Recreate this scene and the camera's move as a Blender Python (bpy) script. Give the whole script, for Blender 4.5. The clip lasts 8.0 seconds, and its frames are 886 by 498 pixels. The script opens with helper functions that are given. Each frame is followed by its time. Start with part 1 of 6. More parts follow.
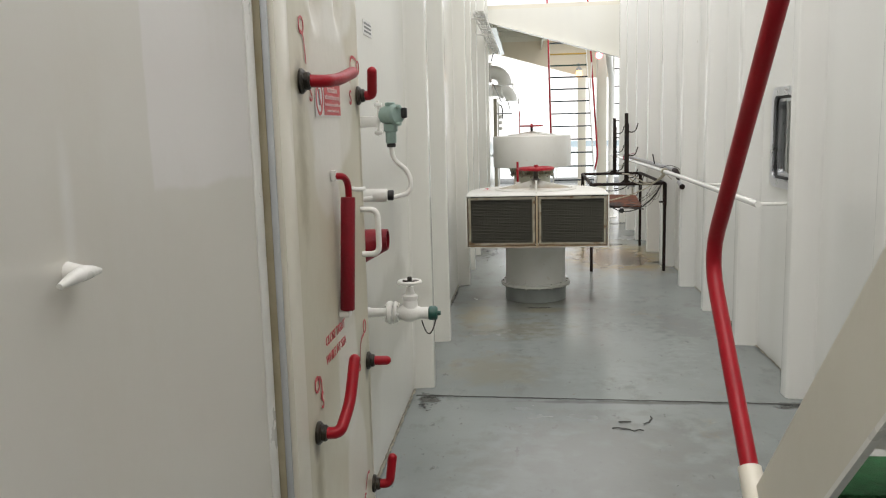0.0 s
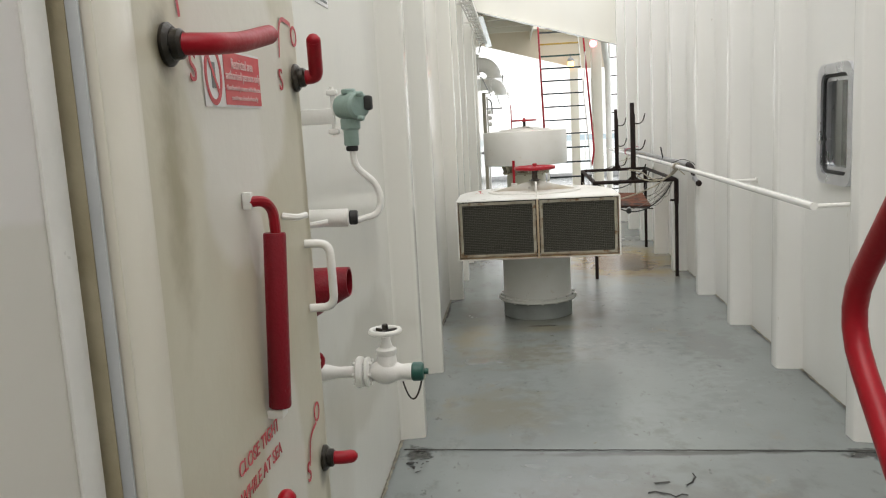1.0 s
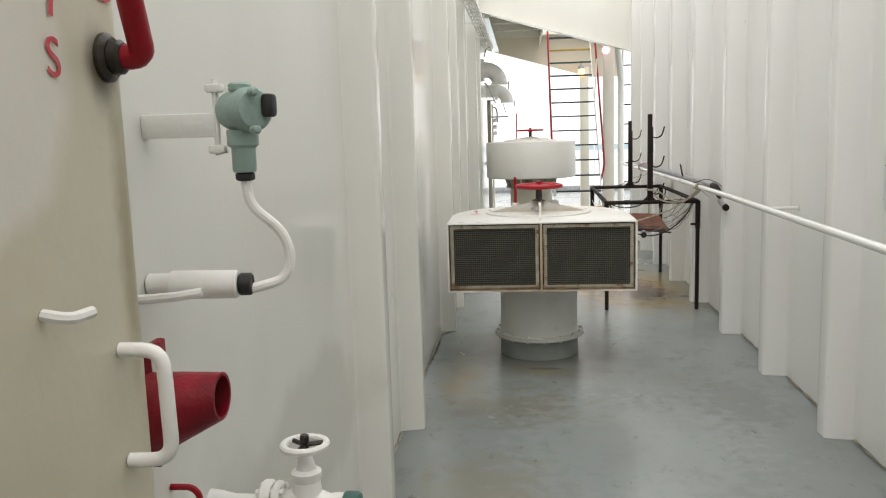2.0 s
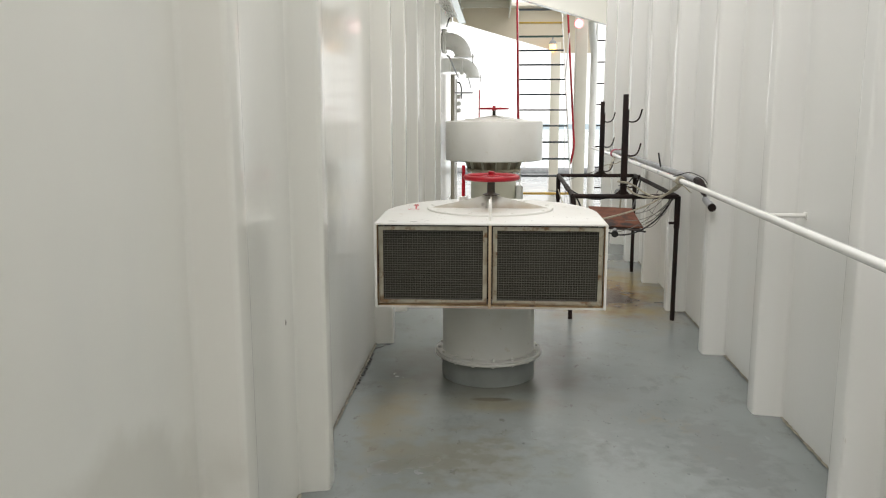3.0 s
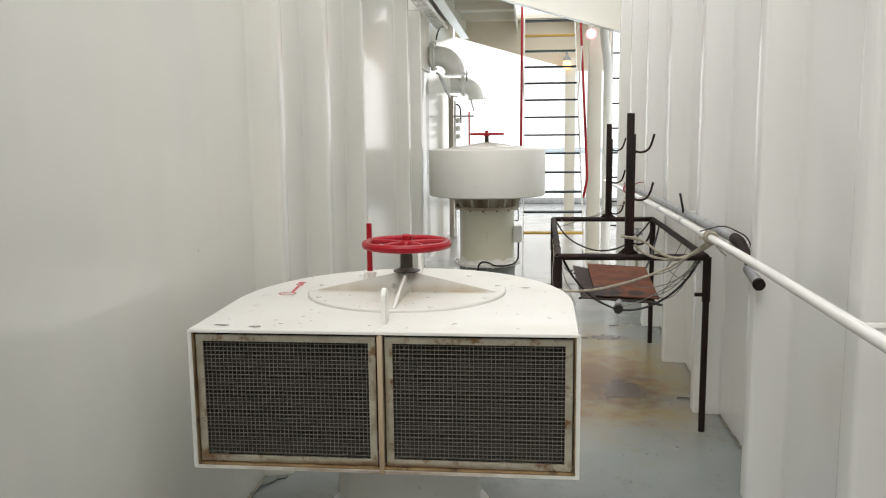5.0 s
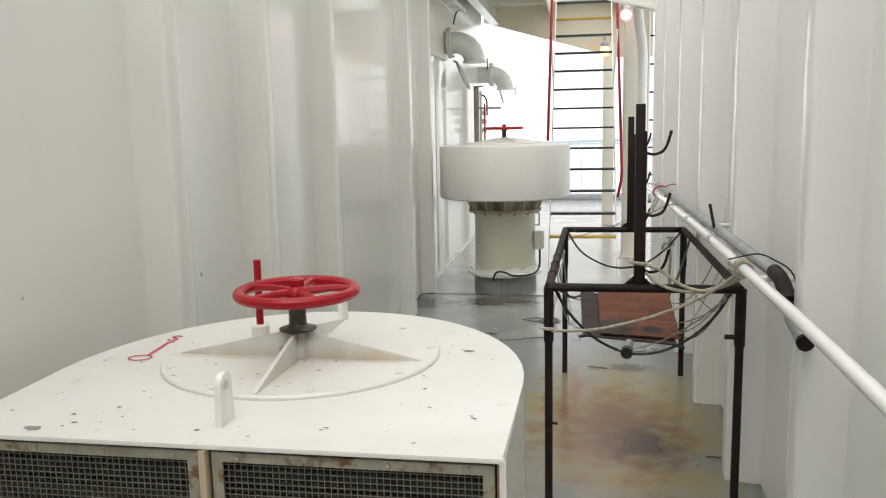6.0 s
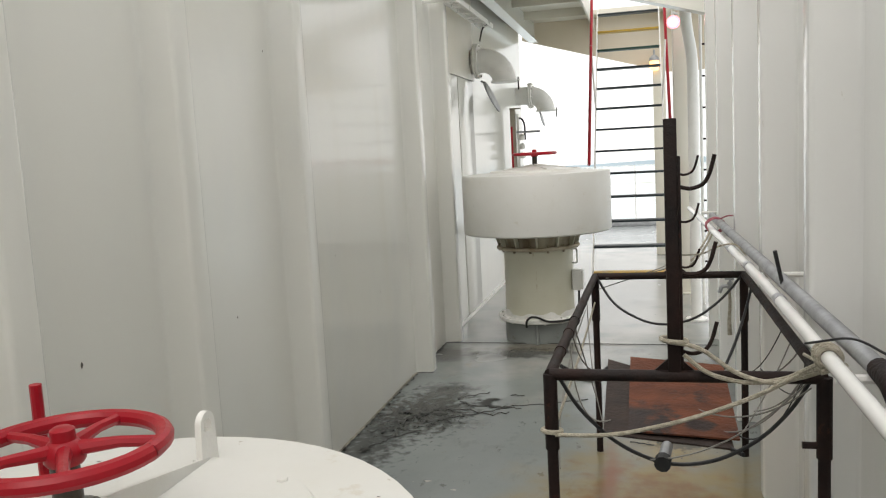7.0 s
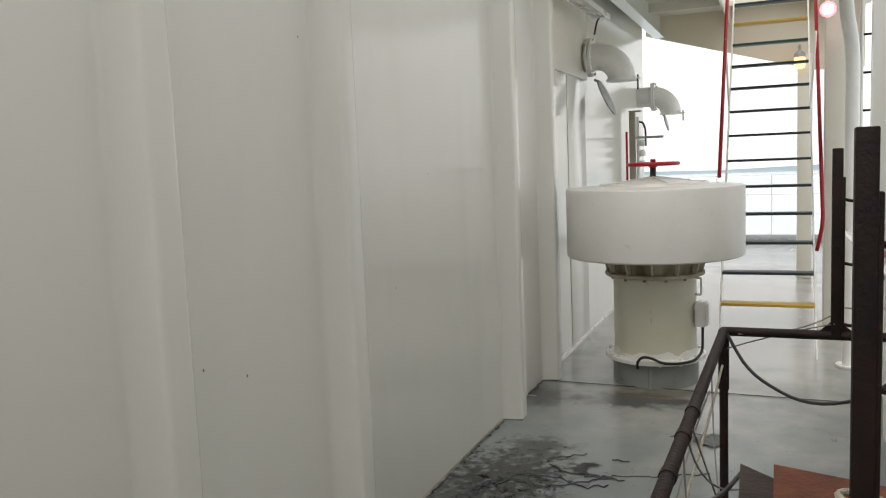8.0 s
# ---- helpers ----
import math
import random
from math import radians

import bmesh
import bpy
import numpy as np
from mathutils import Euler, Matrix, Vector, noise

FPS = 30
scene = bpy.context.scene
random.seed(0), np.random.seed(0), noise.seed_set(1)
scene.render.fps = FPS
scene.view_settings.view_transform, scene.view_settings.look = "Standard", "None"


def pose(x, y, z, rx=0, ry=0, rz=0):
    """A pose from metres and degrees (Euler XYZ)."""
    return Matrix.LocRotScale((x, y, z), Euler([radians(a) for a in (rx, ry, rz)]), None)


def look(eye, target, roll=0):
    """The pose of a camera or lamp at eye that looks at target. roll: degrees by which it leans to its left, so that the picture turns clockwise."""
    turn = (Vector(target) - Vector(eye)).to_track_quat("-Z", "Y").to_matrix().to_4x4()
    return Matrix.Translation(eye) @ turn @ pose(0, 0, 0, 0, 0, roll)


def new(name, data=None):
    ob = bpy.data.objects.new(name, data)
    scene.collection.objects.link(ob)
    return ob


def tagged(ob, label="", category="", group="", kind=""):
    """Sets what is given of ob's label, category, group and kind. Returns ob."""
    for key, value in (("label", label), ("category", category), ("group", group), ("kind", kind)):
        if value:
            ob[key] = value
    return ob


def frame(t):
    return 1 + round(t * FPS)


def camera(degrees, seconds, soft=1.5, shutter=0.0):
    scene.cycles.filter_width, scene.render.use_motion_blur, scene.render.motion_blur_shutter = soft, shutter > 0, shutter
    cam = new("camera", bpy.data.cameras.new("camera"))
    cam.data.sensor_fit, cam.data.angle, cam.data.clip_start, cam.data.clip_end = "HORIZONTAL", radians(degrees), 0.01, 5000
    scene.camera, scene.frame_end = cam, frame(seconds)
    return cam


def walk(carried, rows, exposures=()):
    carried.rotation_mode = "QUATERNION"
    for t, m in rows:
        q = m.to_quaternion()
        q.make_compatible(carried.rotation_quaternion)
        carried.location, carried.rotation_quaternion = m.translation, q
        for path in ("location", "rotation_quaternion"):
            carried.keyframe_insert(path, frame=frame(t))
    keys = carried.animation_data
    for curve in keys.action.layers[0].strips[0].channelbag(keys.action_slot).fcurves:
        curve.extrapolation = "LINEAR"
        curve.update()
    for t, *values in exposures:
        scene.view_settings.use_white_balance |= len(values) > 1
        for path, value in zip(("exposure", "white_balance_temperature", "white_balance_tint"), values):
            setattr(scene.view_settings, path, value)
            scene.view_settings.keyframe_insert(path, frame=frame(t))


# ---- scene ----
cam = camera(57.3, 8.0, soft=1.15)
PATH = [
    (0, (0.531, 0.234, 1.502), (0.324, 2.201, 1.203), -1.5),
    (0.5, (0.466, 0.639, 1.519), (0.33, 2.608, 1.195), -2.6),
    (1, (0.468, 1.052, 1.49), (0.282, 3.02, 1.185), -3.1),
    (1.5, (0.488, 1.434, 1.516), (0.264, 3.401, 1.232), -1.8),
    (1.7, (0.486, 1.584, 1.497), (0.273, 3.554, 1.223), -1.7),
    (2.8, (0.615, 2.615, 1.536), (0.456, 4.577, 1.182), -1.3),
    (3, (0.627, 2.793, 1.51), (0.502, 4.758, 1.162), -0.1),
    (3.5, (0.68, 3.239, 1.529), (0.64, 5.21, 1.193), -0.8),
    (4, (0.816, 3.651, 1.507), (0.709, 5.623, 1.192), -1.2),
    (4.5, (0.937, 4.059, 1.523), (0.75, 6.028, 1.228), -0.3),
    (4.7, (0.962, 4.223, 1.509), (0.777, 6.194, 1.224), -0.5),
    (6, (1.303, 5.348, 1.528), (0.967, 7.296, 1.222), -1.2),
    (6.5, (1.343, 5.808, 1.543), (0.991, 7.757, 1.264), -2.2),
    (7, (1.45, 6.243, 1.53), (0.966, 8.169, 1.292), -3.1),
    (7.5, (1.501, 6.643, 1.55), (0.883, 8.526, 1.283), -1.6),
    (8, (1.393, 7.085, 1.561), (0.63, 8.921, 1.343), -2.4),
]
walk(cam, [(t, look(eye, target, roll)) for t, eye, target, roll in PATH],
     exposures=((0.0, 0.78), (1.0, 0.82), (1.7, 0.80), (4.7, 0.82), (6.0, 0.76), (6.5, 0.72), (7.0, 0.62), (7.5, 0.64), (8.0, 0.40)))

# ---- light ----
world = bpy.data.worlds.new("overcast_sky")
scene.world = world
world.use_nodes = True
wn = world.node_tree
wn.nodes.clear()
w_sky = wn.nodes.new("ShaderNodeTexSky")
w_sky.sky_type = "NISHITA"
w_sky.sun_disc = False
w_sky.sun_elevation, w_sky.sun_rotation = radians(61), radians(186)
w_sky.dust_density, w_sky.air_density, w_sky.ozone_density = 4.0, 1.0, 1.0
w_mix = wn.nodes.new("ShaderNodeMix")
w_mix.data_type = "RGBA"
w_mix.inputs[0].default_value = 0.72
w_mix.inputs[7].default_value = (12.5, 12.3, 11.9, 1)
w_back = wn.nodes.new("ShaderNodeBackground")
w_back.inputs[1].default_value = 0.10
w_out = wn.nodes.new("ShaderNodeOutputWorld")
wn.links.new(w_sky.outputs[0], w_mix.inputs[6])
wn.links.new(w_mix.outputs[2], w_back.inputs[0])
wn.links.new(w_back.outputs[0], w_out.inputs[0])

sun_data = bpy.data.lights.new("sun", "SUN")
sun_data.energy, sun_data.angle, sun_data.color = 0.5, radians(35), (1.0, 0.96, 0.9)
sun = new("sun", sun_data)
sun.matrix_world = look((0, 0, 12), (0.7, 6.5, 0))


# ---- materials ----
def material(name, base, rough=0.5, metal=0.0, second=None, scale=3.0, amount=0.5, grain=60.0, bump=0.05, streak=False, rust=None, rust_level=0.62, rust_scale=7.0, coat=0.0, spec=0.5):
    """A surface with a broad variation of tone, a fine grain, relief, and spots or runs of a second colour where asked."""
    m = bpy.data.materials.new(name)
    m.use_nodes = True
    nt = m.node_tree
    b = nt.nodes["Principled BSDF"]
    b.inputs["Metallic"].default_value = metal
    b.inputs["Specular IOR Level"].default_value = spec
    b.inputs["Coat Weight"].default_value = coat
    b.inputs["Coat Roughness"].default_value = 0.15
    geo = nt.nodes.new("ShaderNodeNewGeometry")
    mp = nt.nodes.new("ShaderNodeMapping")
    mp.inputs["Scale"].default_value = (1, 1, 0.12) if streak else (1, 1, 1)
    nt.links.new(geo.outputs["Position"], mp.inputs[0])
    n1 = nt.nodes.new("ShaderNodeTexNoise")
    n1.inputs["Scale"].default_value, n1.inputs["Detail"].default_value = scale, 6
    nt.links.new(mp.outputs[0], n1.inputs[0])
    n2 = nt.nodes.new("ShaderNodeTexNoise")
    n2.inputs["Scale"].default_value, n2.inputs["Detail"].default_value = grain, 3
    nt.links.new(geo.outputs["Position"], n2.inputs[0])
    sec = second or tuple(c * 0.8 for c in base)
    r1 = nt.nodes.new("ShaderNodeMapRange")
    r1.inputs[1].default_value, r1.inputs[2].default_value = 0.35, 0.72
    r1.inputs[3].default_value, r1.inputs[4].default_value = 0.0, amount
    nt.links.new(n1.outputs[0], r1.inputs[0])
    mix = nt.nodes.new("ShaderNodeMix")
    mix.data_type = "RGBA"
    mix.inputs[6].default_value, mix.inputs[7].default_value = (*base, 1), (*sec, 1)
    nt.links.new(r1.outputs[0], mix.inputs[0])
    colour = mix.outputs[2]
    if rust:
        n3 = nt.nodes.new("ShaderNodeTexNoise")
        n3.inputs["Scale"].default_value, n3.inputs["Detail"].default_value = rust_scale, 9
        n3.inputs["Roughness"].default_value = 0.65
        nt.links.new(mp.outputs[0], n3.inputs[0])
        r3 = nt.nodes.new("ShaderNodeMapRange")
        r3.inputs[1].default_value, r3.inputs[2].default_value = rust_level, rust_level + 0.09
        nt.links.new(n3.outputs[0], r3.inputs[0])
        mx = nt.nodes.new("ShaderNodeMix")
        mx.data_type = "RGBA"
        mx.inputs[7].default_value = (*rust, 1)
        nt.links.new(r3.outputs[0], mx.inputs[0])
        nt.links.new(colour, mx.inputs[6])
        colour = mx.outputs[2]
    nt.links.new(colour, b.inputs["Base Color"])
    rr = nt.nodes.new("ShaderNodeMapRange")
    rr.inputs[3].default_value, rr.inputs[4].default_value = rough - min(0.12, rough * 0.45), min(1, rough + min(0.12, rough * 0.45))
    nt.links.new(n1.outputs[0], rr.inputs[0])
    nt.links.new(rr.outputs[0], b.inputs["Roughness"])
    bp = nt.nodes.new("ShaderNodeBump")
    bp.inputs["Strength"].default_value, bp.inputs["Distance"].default_value = bump, 0.01
    add = nt.nodes.new("ShaderNodeMath")
    nt.links.new(n1.outputs[0], add.inputs[0])
    nt.links.new(n2.outputs[0], add.inputs[1])
    nt.links.new(add.outputs[0], bp.inputs["Height"])
    nt.links.new(bp.outputs[0], b.inputs["Normal"])
    m["surface"] = name
    return m


def glow(name, colour, strength):
    m = bpy.data.materials.new(name)
    m.use_nodes = True
    b = m.node_tree.nodes["Principled BSDF"]
    b.inputs["Base Color"].default_value = (*colour, 1)
    b.inputs["Emission Color"].default_value = (*colour, 1)
    b.inputs["Emission Strength"].default_value = strength
    return m


def smear(nt, pos, centre, size, wobble, fade, square=False, freq=0.0):
    """A factor that is 1 inside an uneven round or square patch and fades to 0 outside it."""
    mp = nt.nodes.new("ShaderNodeMapping")
    mp.vector_type = "TEXTURE"
    mp.inputs["Location"].default_value = centre
    mp.inputs["Scale"].default_value = size
    nz = nt.nodes.new("ShaderNodeTexNoise")
    nz.inputs["Scale"].default_value, nz.inputs["Detail"].default_value = freq or 1.32 / max(size[1], 0.05), 8
    nt.links.new(pos, nz.inputs[0])
    nt.links.new(pos, mp.inputs[0])
    ln = nt.nodes.new("ShaderNodeVectorMath")
    ln.operation = "LENGTH"
    nt.links.new(mp.outputs[0], ln.inputs[0])
    size_out = ln.outputs["Value"]
    if square:
        sp = nt.nodes.new("ShaderNodeSeparateXYZ")
        ab = nt.nodes.new("ShaderNodeVectorMath")
        ab.operation = "ABSOLUTE"
        mxx = nt.nodes.new("ShaderNodeMath")
        mxx.operation = "MAXIMUM"
        nt.links.new(mp.outputs[0], ab.inputs[0])
        nt.links.new(ab.outputs[0], sp.inputs[0])
        nt.links.new(sp.outputs[1], mxx.inputs[0])
        nt.links.new(sp.outputs[2], mxx.inputs[1])
        size_out = mxx.outputs[0]
    ma = nt.nodes.new("ShaderNodeMath")
    ma.operation = "MULTIPLY_ADD"
    ma.inputs[1].default_value = wobble
    nt.links.new(nz.outputs[0], ma.inputs[0])
    nt.links.new(size_out, ma.inputs[2])
    r = nt.nodes.new("ShaderNodeMapRange")
    r.interpolation_type = "SMOOTHSTEP"
    r.inputs[1].default_value, r.inputs[2].default_value = 1.0 + wobble * 0.5, 1.0 + wobble * 0.5 - fade
    nt.links.new(ma.outputs[0], r.inputs[0])
    return r.outputs[0]


def layer(m, factor, colour, strength=1.0):
    """Lays a colour over a material's base colour by a factor."""
    nt = m.node_tree
    b = nt.nodes["Principled BSDF"]
    link = b.inputs["Base Color"].links[0]
    src = link.from_socket
    mx = nt.nodes.new("ShaderNodeMix")
    mx.data_type = "RGBA"
    mx.inputs[7].default_value = (*colour, 1)
    mu = nt.nodes.new("ShaderNodeMath")
    mu.operation = "MULTIPLY"
    mu.inputs[1].default_value = strength
    nt.links.new(factor, mu.inputs[0])
    nt.links.new(mu.outputs[0], mx.inputs[0])
    nt.links.new(src, mx.inputs[6])
    nt.links.new(mx.outputs[2], b.inputs["Base Color"])


def position(m):
    return m.node_tree.nodes.new("ShaderNodeNewGeometry").outputs["Position"]


WHITE = material("white_gloss_paint", (0.755, 0.75, 0.695), 0.14, second=(0.72, 0.705, 0.64), scale=1.3, amount=0.6, grain=25, bump=0.035, streak=True)
WHITE_R = material("cool_white_gloss_paint", (0.82, 0.82, 0.80), 0.15, second=(0.76, 0.75, 0.71), scale=1.2, amount=0.6, grain=25, bump=0.035, streak=True)
CREAM = material("aged_cream_paint", (0.72, 0.69, 0.60), 0.35, second=(0.66, 0.62, 0.52), scale=2.2, amount=0.8, grain=30, bump=0.08)
VENT = material("vent_white_paint", (0.67, 0.668, 0.635), 0.35, second=(0.61, 0.60, 0.55), scale=4, amount=0.6, grain=50, bump=0.06, rust=(0.30, 0.26, 0.21), rust_level=0.70, rust_scale=9)
FIT = material("thick_white_paint", (0.82, 0.81, 0.77), 0.3, scale=9, amount=0.4, grain=60, bump=0.15)
RED = material("red_enamel", (0.33, 0.006, 0.015), 0.36, spec=0.3, second=(0.25, 0.006, 0.014), scale=14, amount=0.6, grain=80, bump=0.08, rust=(0.55, 0.35, 0.33), rust_level=0.71, rust_scale=30)
RED_DULL = material("chalky_red_paint", (0.25, 0.008, 0.018), 0.45, spec=0.3, second=(0.15, 0.007, 0.014), streak=True, scale=26, amount=0.9, grain=120, bump=0.2, rust=(0.46, 0.34, 0.32), rust_level=0.645, rust_scale=40)
RED_MARK = material("red_stencil_paint", (0.50, 0.03, 0.045), 0.5, second=(0.62, 0.22, 0.22), scale=60, amount=0.6, grain=150, bump=0.05)
# cream made warmer and tanner to carry the shade on the far beam
TAN = material("shade_tinted_cream", (0.70, 0.615, 0.49), 0.4, second=(0.64, 0.55, 0.42), scale=2, amount=0.7)
DARKSTEEL = material("rusty_dark_steel", (0.012, 0.009, 0.0085), 0.6, second=(0.028, 0.014, 0.011), scale=9, amount=0.9, grain=90, bump=0.3, rust=(0.07, 0.028, 0.016), rust_level=0.645, rust_scale=14, spec=0.2)
RUSTPLATE = material("rusted_plate", (0.165, 0.052, 0.021), 0.85, second=(0.075, 0.026, 0.015), scale=9, amount=1.0, grain=70, bump=0.5, rust=(0.03, 0.022, 0.02), rust_level=0.57, rust_scale=5)
GALV = material("galvanised_steel", (0.42, 0.43, 0.44), 0.5, metal=0.6, second=(0.25, 0.25, 0.26), scale=14, amount=0.8, grain=90, bump=0.15)
SCREENFRAME = material("weathered_screen_frame", (0.40, 0.375, 0.30), 0.55, metal=0.2, second=(0.24, 0.215, 0.16), scale=18, amount=0.8, grain=90, bump=0.2, rust=(0.17, 0.095, 0.045), rust_level=0.545, rust_scale=14)
WIRE = material("grey_wire", (0.20, 0.195, 0.165), 0.55, metal=0.4, scale=20, grain=90)
# near-black stand-in for shade inside the hood and behind the window
DARK = material("near_black_shade", (0.012, 0.012, 0.011), 0.8, scale=6)
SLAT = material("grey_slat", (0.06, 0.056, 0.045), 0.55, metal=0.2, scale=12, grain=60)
RUBBER = material("black_rubber", (0.018, 0.018, 0.018), 0.6, scale=20)
GASKET = material("grey_gasket", (0.50, 0.52, 0.53), 0.6, scale=14)
# olive-brown, varying in tone, for the strips between panel and door
GROOVE = material("olive_brown_groove_paint", (0.50, 0.45, 0.32), 0.6, second=(0.34, 0.29, 0.18), scale=8, amount=0.9, bump=0.2)
layer(RUSTPLATE, smear(RUSTPLATE.node_tree, position(RUSTPLATE), (1.40, 8.78, 0.64), (0.10, 0.17, 0.3), 1.6, 0.5, freq=12), (0.028, 0.026, 0.026), 0.9)
layer(RUSTPLATE, smear(RUSTPLATE.node_tree, position(RUSTPLATE), (1.60, 8.78, 0.64), (0.06, 0.05, 0.3), 1.6, 0.5, freq=20), (0.02, 0.019, 0.019), 0.9)
RUSTEDGE = (0.16, 0.085, 0.035)
sn = SCREENFRAME.node_tree
for c, s in (((0.611, 6.69, 0.72), (0.028, 1, 0.26)), ((0.052, 6.69, 0.70), (0.022, 1, 0.30)), ((0.611, 6.69, 0.545), (0.60, 1, 0.014)), ((0.08, 6.69, 0.56), (0.06, 1, 0.035)), ((1.17, 6.69, 0.56), (0.022, 1, 0.16)), ((0.611, 6.69, 0.94), (0.60, 1, 0.007))):
    layer(SCREENFRAME, smear(sn, position(SCREENFRAME), c, s, 1.3, 0.8, freq=13), RUSTEDGE, 0.85)
GREASE = material("greasy_steel", (0.018, 0.015, 0.012), 0.35, metal=0.2, second=(0.05, 0.038, 0.022), scale=25, amount=0.8, bump=0.3)
GREYGREEN = material("transmitter_green_enamel", (0.27, 0.37, 0.33), 0.4, scale=25, amount=0.4, grain=120, bump=0.15)
CAPGREEN = material("dark_green_cap", (0.015, 0.085, 0.065), 0.4, scale=30)
MATGREEN = material("green_tread_mat", (0.012, 0.085, 0.022), 0.9, second=(0.02, 0.13, 0.04), scale=50, amount=1.0, grain=300, bump=0.9)
TREAD = material("dark_tread_paint", (0.010, 0.018, 0.022), 0.5, second=(0.02, 0.035, 0.035), scale=12)
TREADGREEN = material("green_tread_paint", (0.012, 0.055, 0.04), 0.5, scale=12)
YELLOW = material("yellow_tread_paint", (0.50, 0.31, 0.03), 0.5, scale=12)
COAMING = material("grey_coaming_paint", (0.27, 0.29, 0.28), 0.45, second=(0.20, 0.21, 0.20), scale=6, amount=0.8, rust=(0.12, 0.10, 0.07), rust_level=0.66)
ROPE = material("old_rope", (0.50, 0.46, 0.37), 0.9, second=(0.30, 0.27, 0.2), scale=60, amount=0.9, grain=200, bump=0.8)
CABLE = material("black_cable", (0.015, 0.015, 0.016), 0.5, scale=30)
THREAD = material("grey_thread", (0.22, 0.21, 0.19), 0.8, scale=30)
ALU = material("brushed_aluminium", (0.62, 0.63, 0.66), 0.3, metal=0.85, scale=12, grain=100, bump=0.05)
SIGNWHITE = material("sign_white", (0.78, 0.77, 0.76), 0.35, scale=10)
SIGNRED = material("sign_red", (0.55, 0.02, 0.03), 0.35, second=(0.48, 0.05, 0.05), scale=20)
SIGNPINK = material("sign_faded_print", (0.78, 0.55, 0.53), 0.4, scale=60)
GREYMARK = material("grey_print", (0.18, 0.19, 0.19), 0.5, scale=40)
# dark grey that stands in for the dimness of the cabin
CABIN_DARK = material("dark_cabin_grey", (0.07, 0.068, 0.062), 0.9, scale=6)
SEA = material("pale_sea", (0.52, 0.60, 0.62), 0.25, second=(0.45, 0.54, 0.57), scale=0.02, amount=0.7, grain=0.3, bump=0.2)
SHORE = material("hazy_shore", (0.40, 0.48, 0.53), 0.95, scale=0.02)
GLASS = bpy.data.materials.new("window_glass")
GLASS.use_nodes = True
gb = GLASS.node_tree.nodes["Principled BSDF"]
gb.inputs["Base Color"].default_value = (0.75, 0.8, 0.8, 1)
gb.inputs["Roughness"].default_value = 0.03
gb.inputs["Transmission Weight"].default_value = 1.0
LAMPGLASS = glow("lit_white_lamp", (1.0, 0.86, 0.84), 6.0)
LAMPRED = glow("lit_red_ring", (1.0, 0.16, 0.2), 3.0)
LAMPAMBER = glow("lit_amber_lamp", (1.0, 0.56, 0.20), 1.9)

DECK = material("grey_deck_paint", (0.232, 0.256, 0.252), 0.24, second=(0.176, 0.194, 0.188), scale=1.3, amount=0.9, grain=30, bump=0.07, rust=(0.175, 0.185, 0.18), rust_level=0.63, rust_scale=2.6)

def mottle(m, scale, level, width, colour, strength, stretch=(1, 1, 1), seed=0.0, detail=9):
    """Uneven spots or scuffs of a colour all over a surface."""
    nt = m.node_tree
    mp = nt.nodes.new("ShaderNodeMapping")
    mp.inputs["Scale"].default_value = stretch
    mp.inputs["Location"].default_value = (seed, seed * 1.7, 0)
    nt.links.new(position(m), mp.inputs[0])
    nz = nt.nodes.new("ShaderNodeTexNoise")
    nz.inputs["Scale"].default_value, nz.inputs["Detail"].default_value, nz.inputs["Roughness"].default_value = scale, detail, 0.68
    nt.links.new(mp.outputs[0], nz.inputs[0])
    r = nt.nodes.new("ShaderNodeMapRange")
    r.interpolation_type = "SMOOTHSTEP"
    r.inputs[1].default_value, r.inputs[2].default_value = level, level + width
    nt.links.new(nz.outputs[0], r.inputs[0])
    layer(m, r.outputs[0], colour, strength)


mottle(DECK, 5, 0.54, 0.12, (0.15, 0.16, 0.15), 0.5, (1, 0.6, 1))
mottle(DECK, 14, 0.61, 0.06, (0.09, 0.09, 0.08), 0.6, (1, 0.5, 1), 3.0)
mottle(DECK, 9, 0.65, 0.06, (0.36, 0.385, 0.385), 0.25, (0.5, 1, 1), 7.0)
mottle(DECK, 2.2, 0.60, 0.12, (0.24, 0.20, 0.12), 0.45, (1, 0.7, 1), 11.0)
mottle(DECK, 40, 0.66, 0.04, (0.05, 0.05, 0.045), 0.6, (1, 1, 1), 5.0)
mottle(DECK, 30, 0.64, 0.05, (0.16, 0.135, 0.07), 0.55, (1, 0.7, 1), 31.0)
mottle(DECK, 1.1, 0.50, 0.16, (0.185, 0.20, 0.20), 0.55, (1, 0.8, 1), 15.0)
mottle(DECK, 22, 0.64, 0.05, (0.34, 0.36, 0.36), 0.22, (1, 0.25, 1), 21.0)
p = position(DECK)
dn = DECK.node_tree
# sky glare on the far deck, put into the colour as a paler area
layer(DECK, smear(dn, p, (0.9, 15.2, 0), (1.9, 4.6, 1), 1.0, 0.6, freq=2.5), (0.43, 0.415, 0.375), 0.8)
layer(DECK, smear(dn, p, (1.50, 9.45, 0), (0.85, 1.5, 1), 1.0, 0.85, freq=3.5), (0.265, 0.195, 0.068), 0.92)
layer(DECK, smear(dn, p, (1.45, 9.35, 0), (0.50, 0.85, 1), 1.8, 0.9, freq=8), (0.185, 0.080, 0.022), 0.85)
layer(DECK, smear(dn, p, (1.60, 9.12, 0), (0.28, 0.36, 1), 1.4, 1.0, freq=9), (0.06, 0.022, 0.014), 0.92)
layer(DECK, smear(dn, p, (1.27, 9.9, 0), (0.07, 0.55, 1), 1.0, 0.9, freq=5), (0.22, 0.085, 0.045), 0.75)
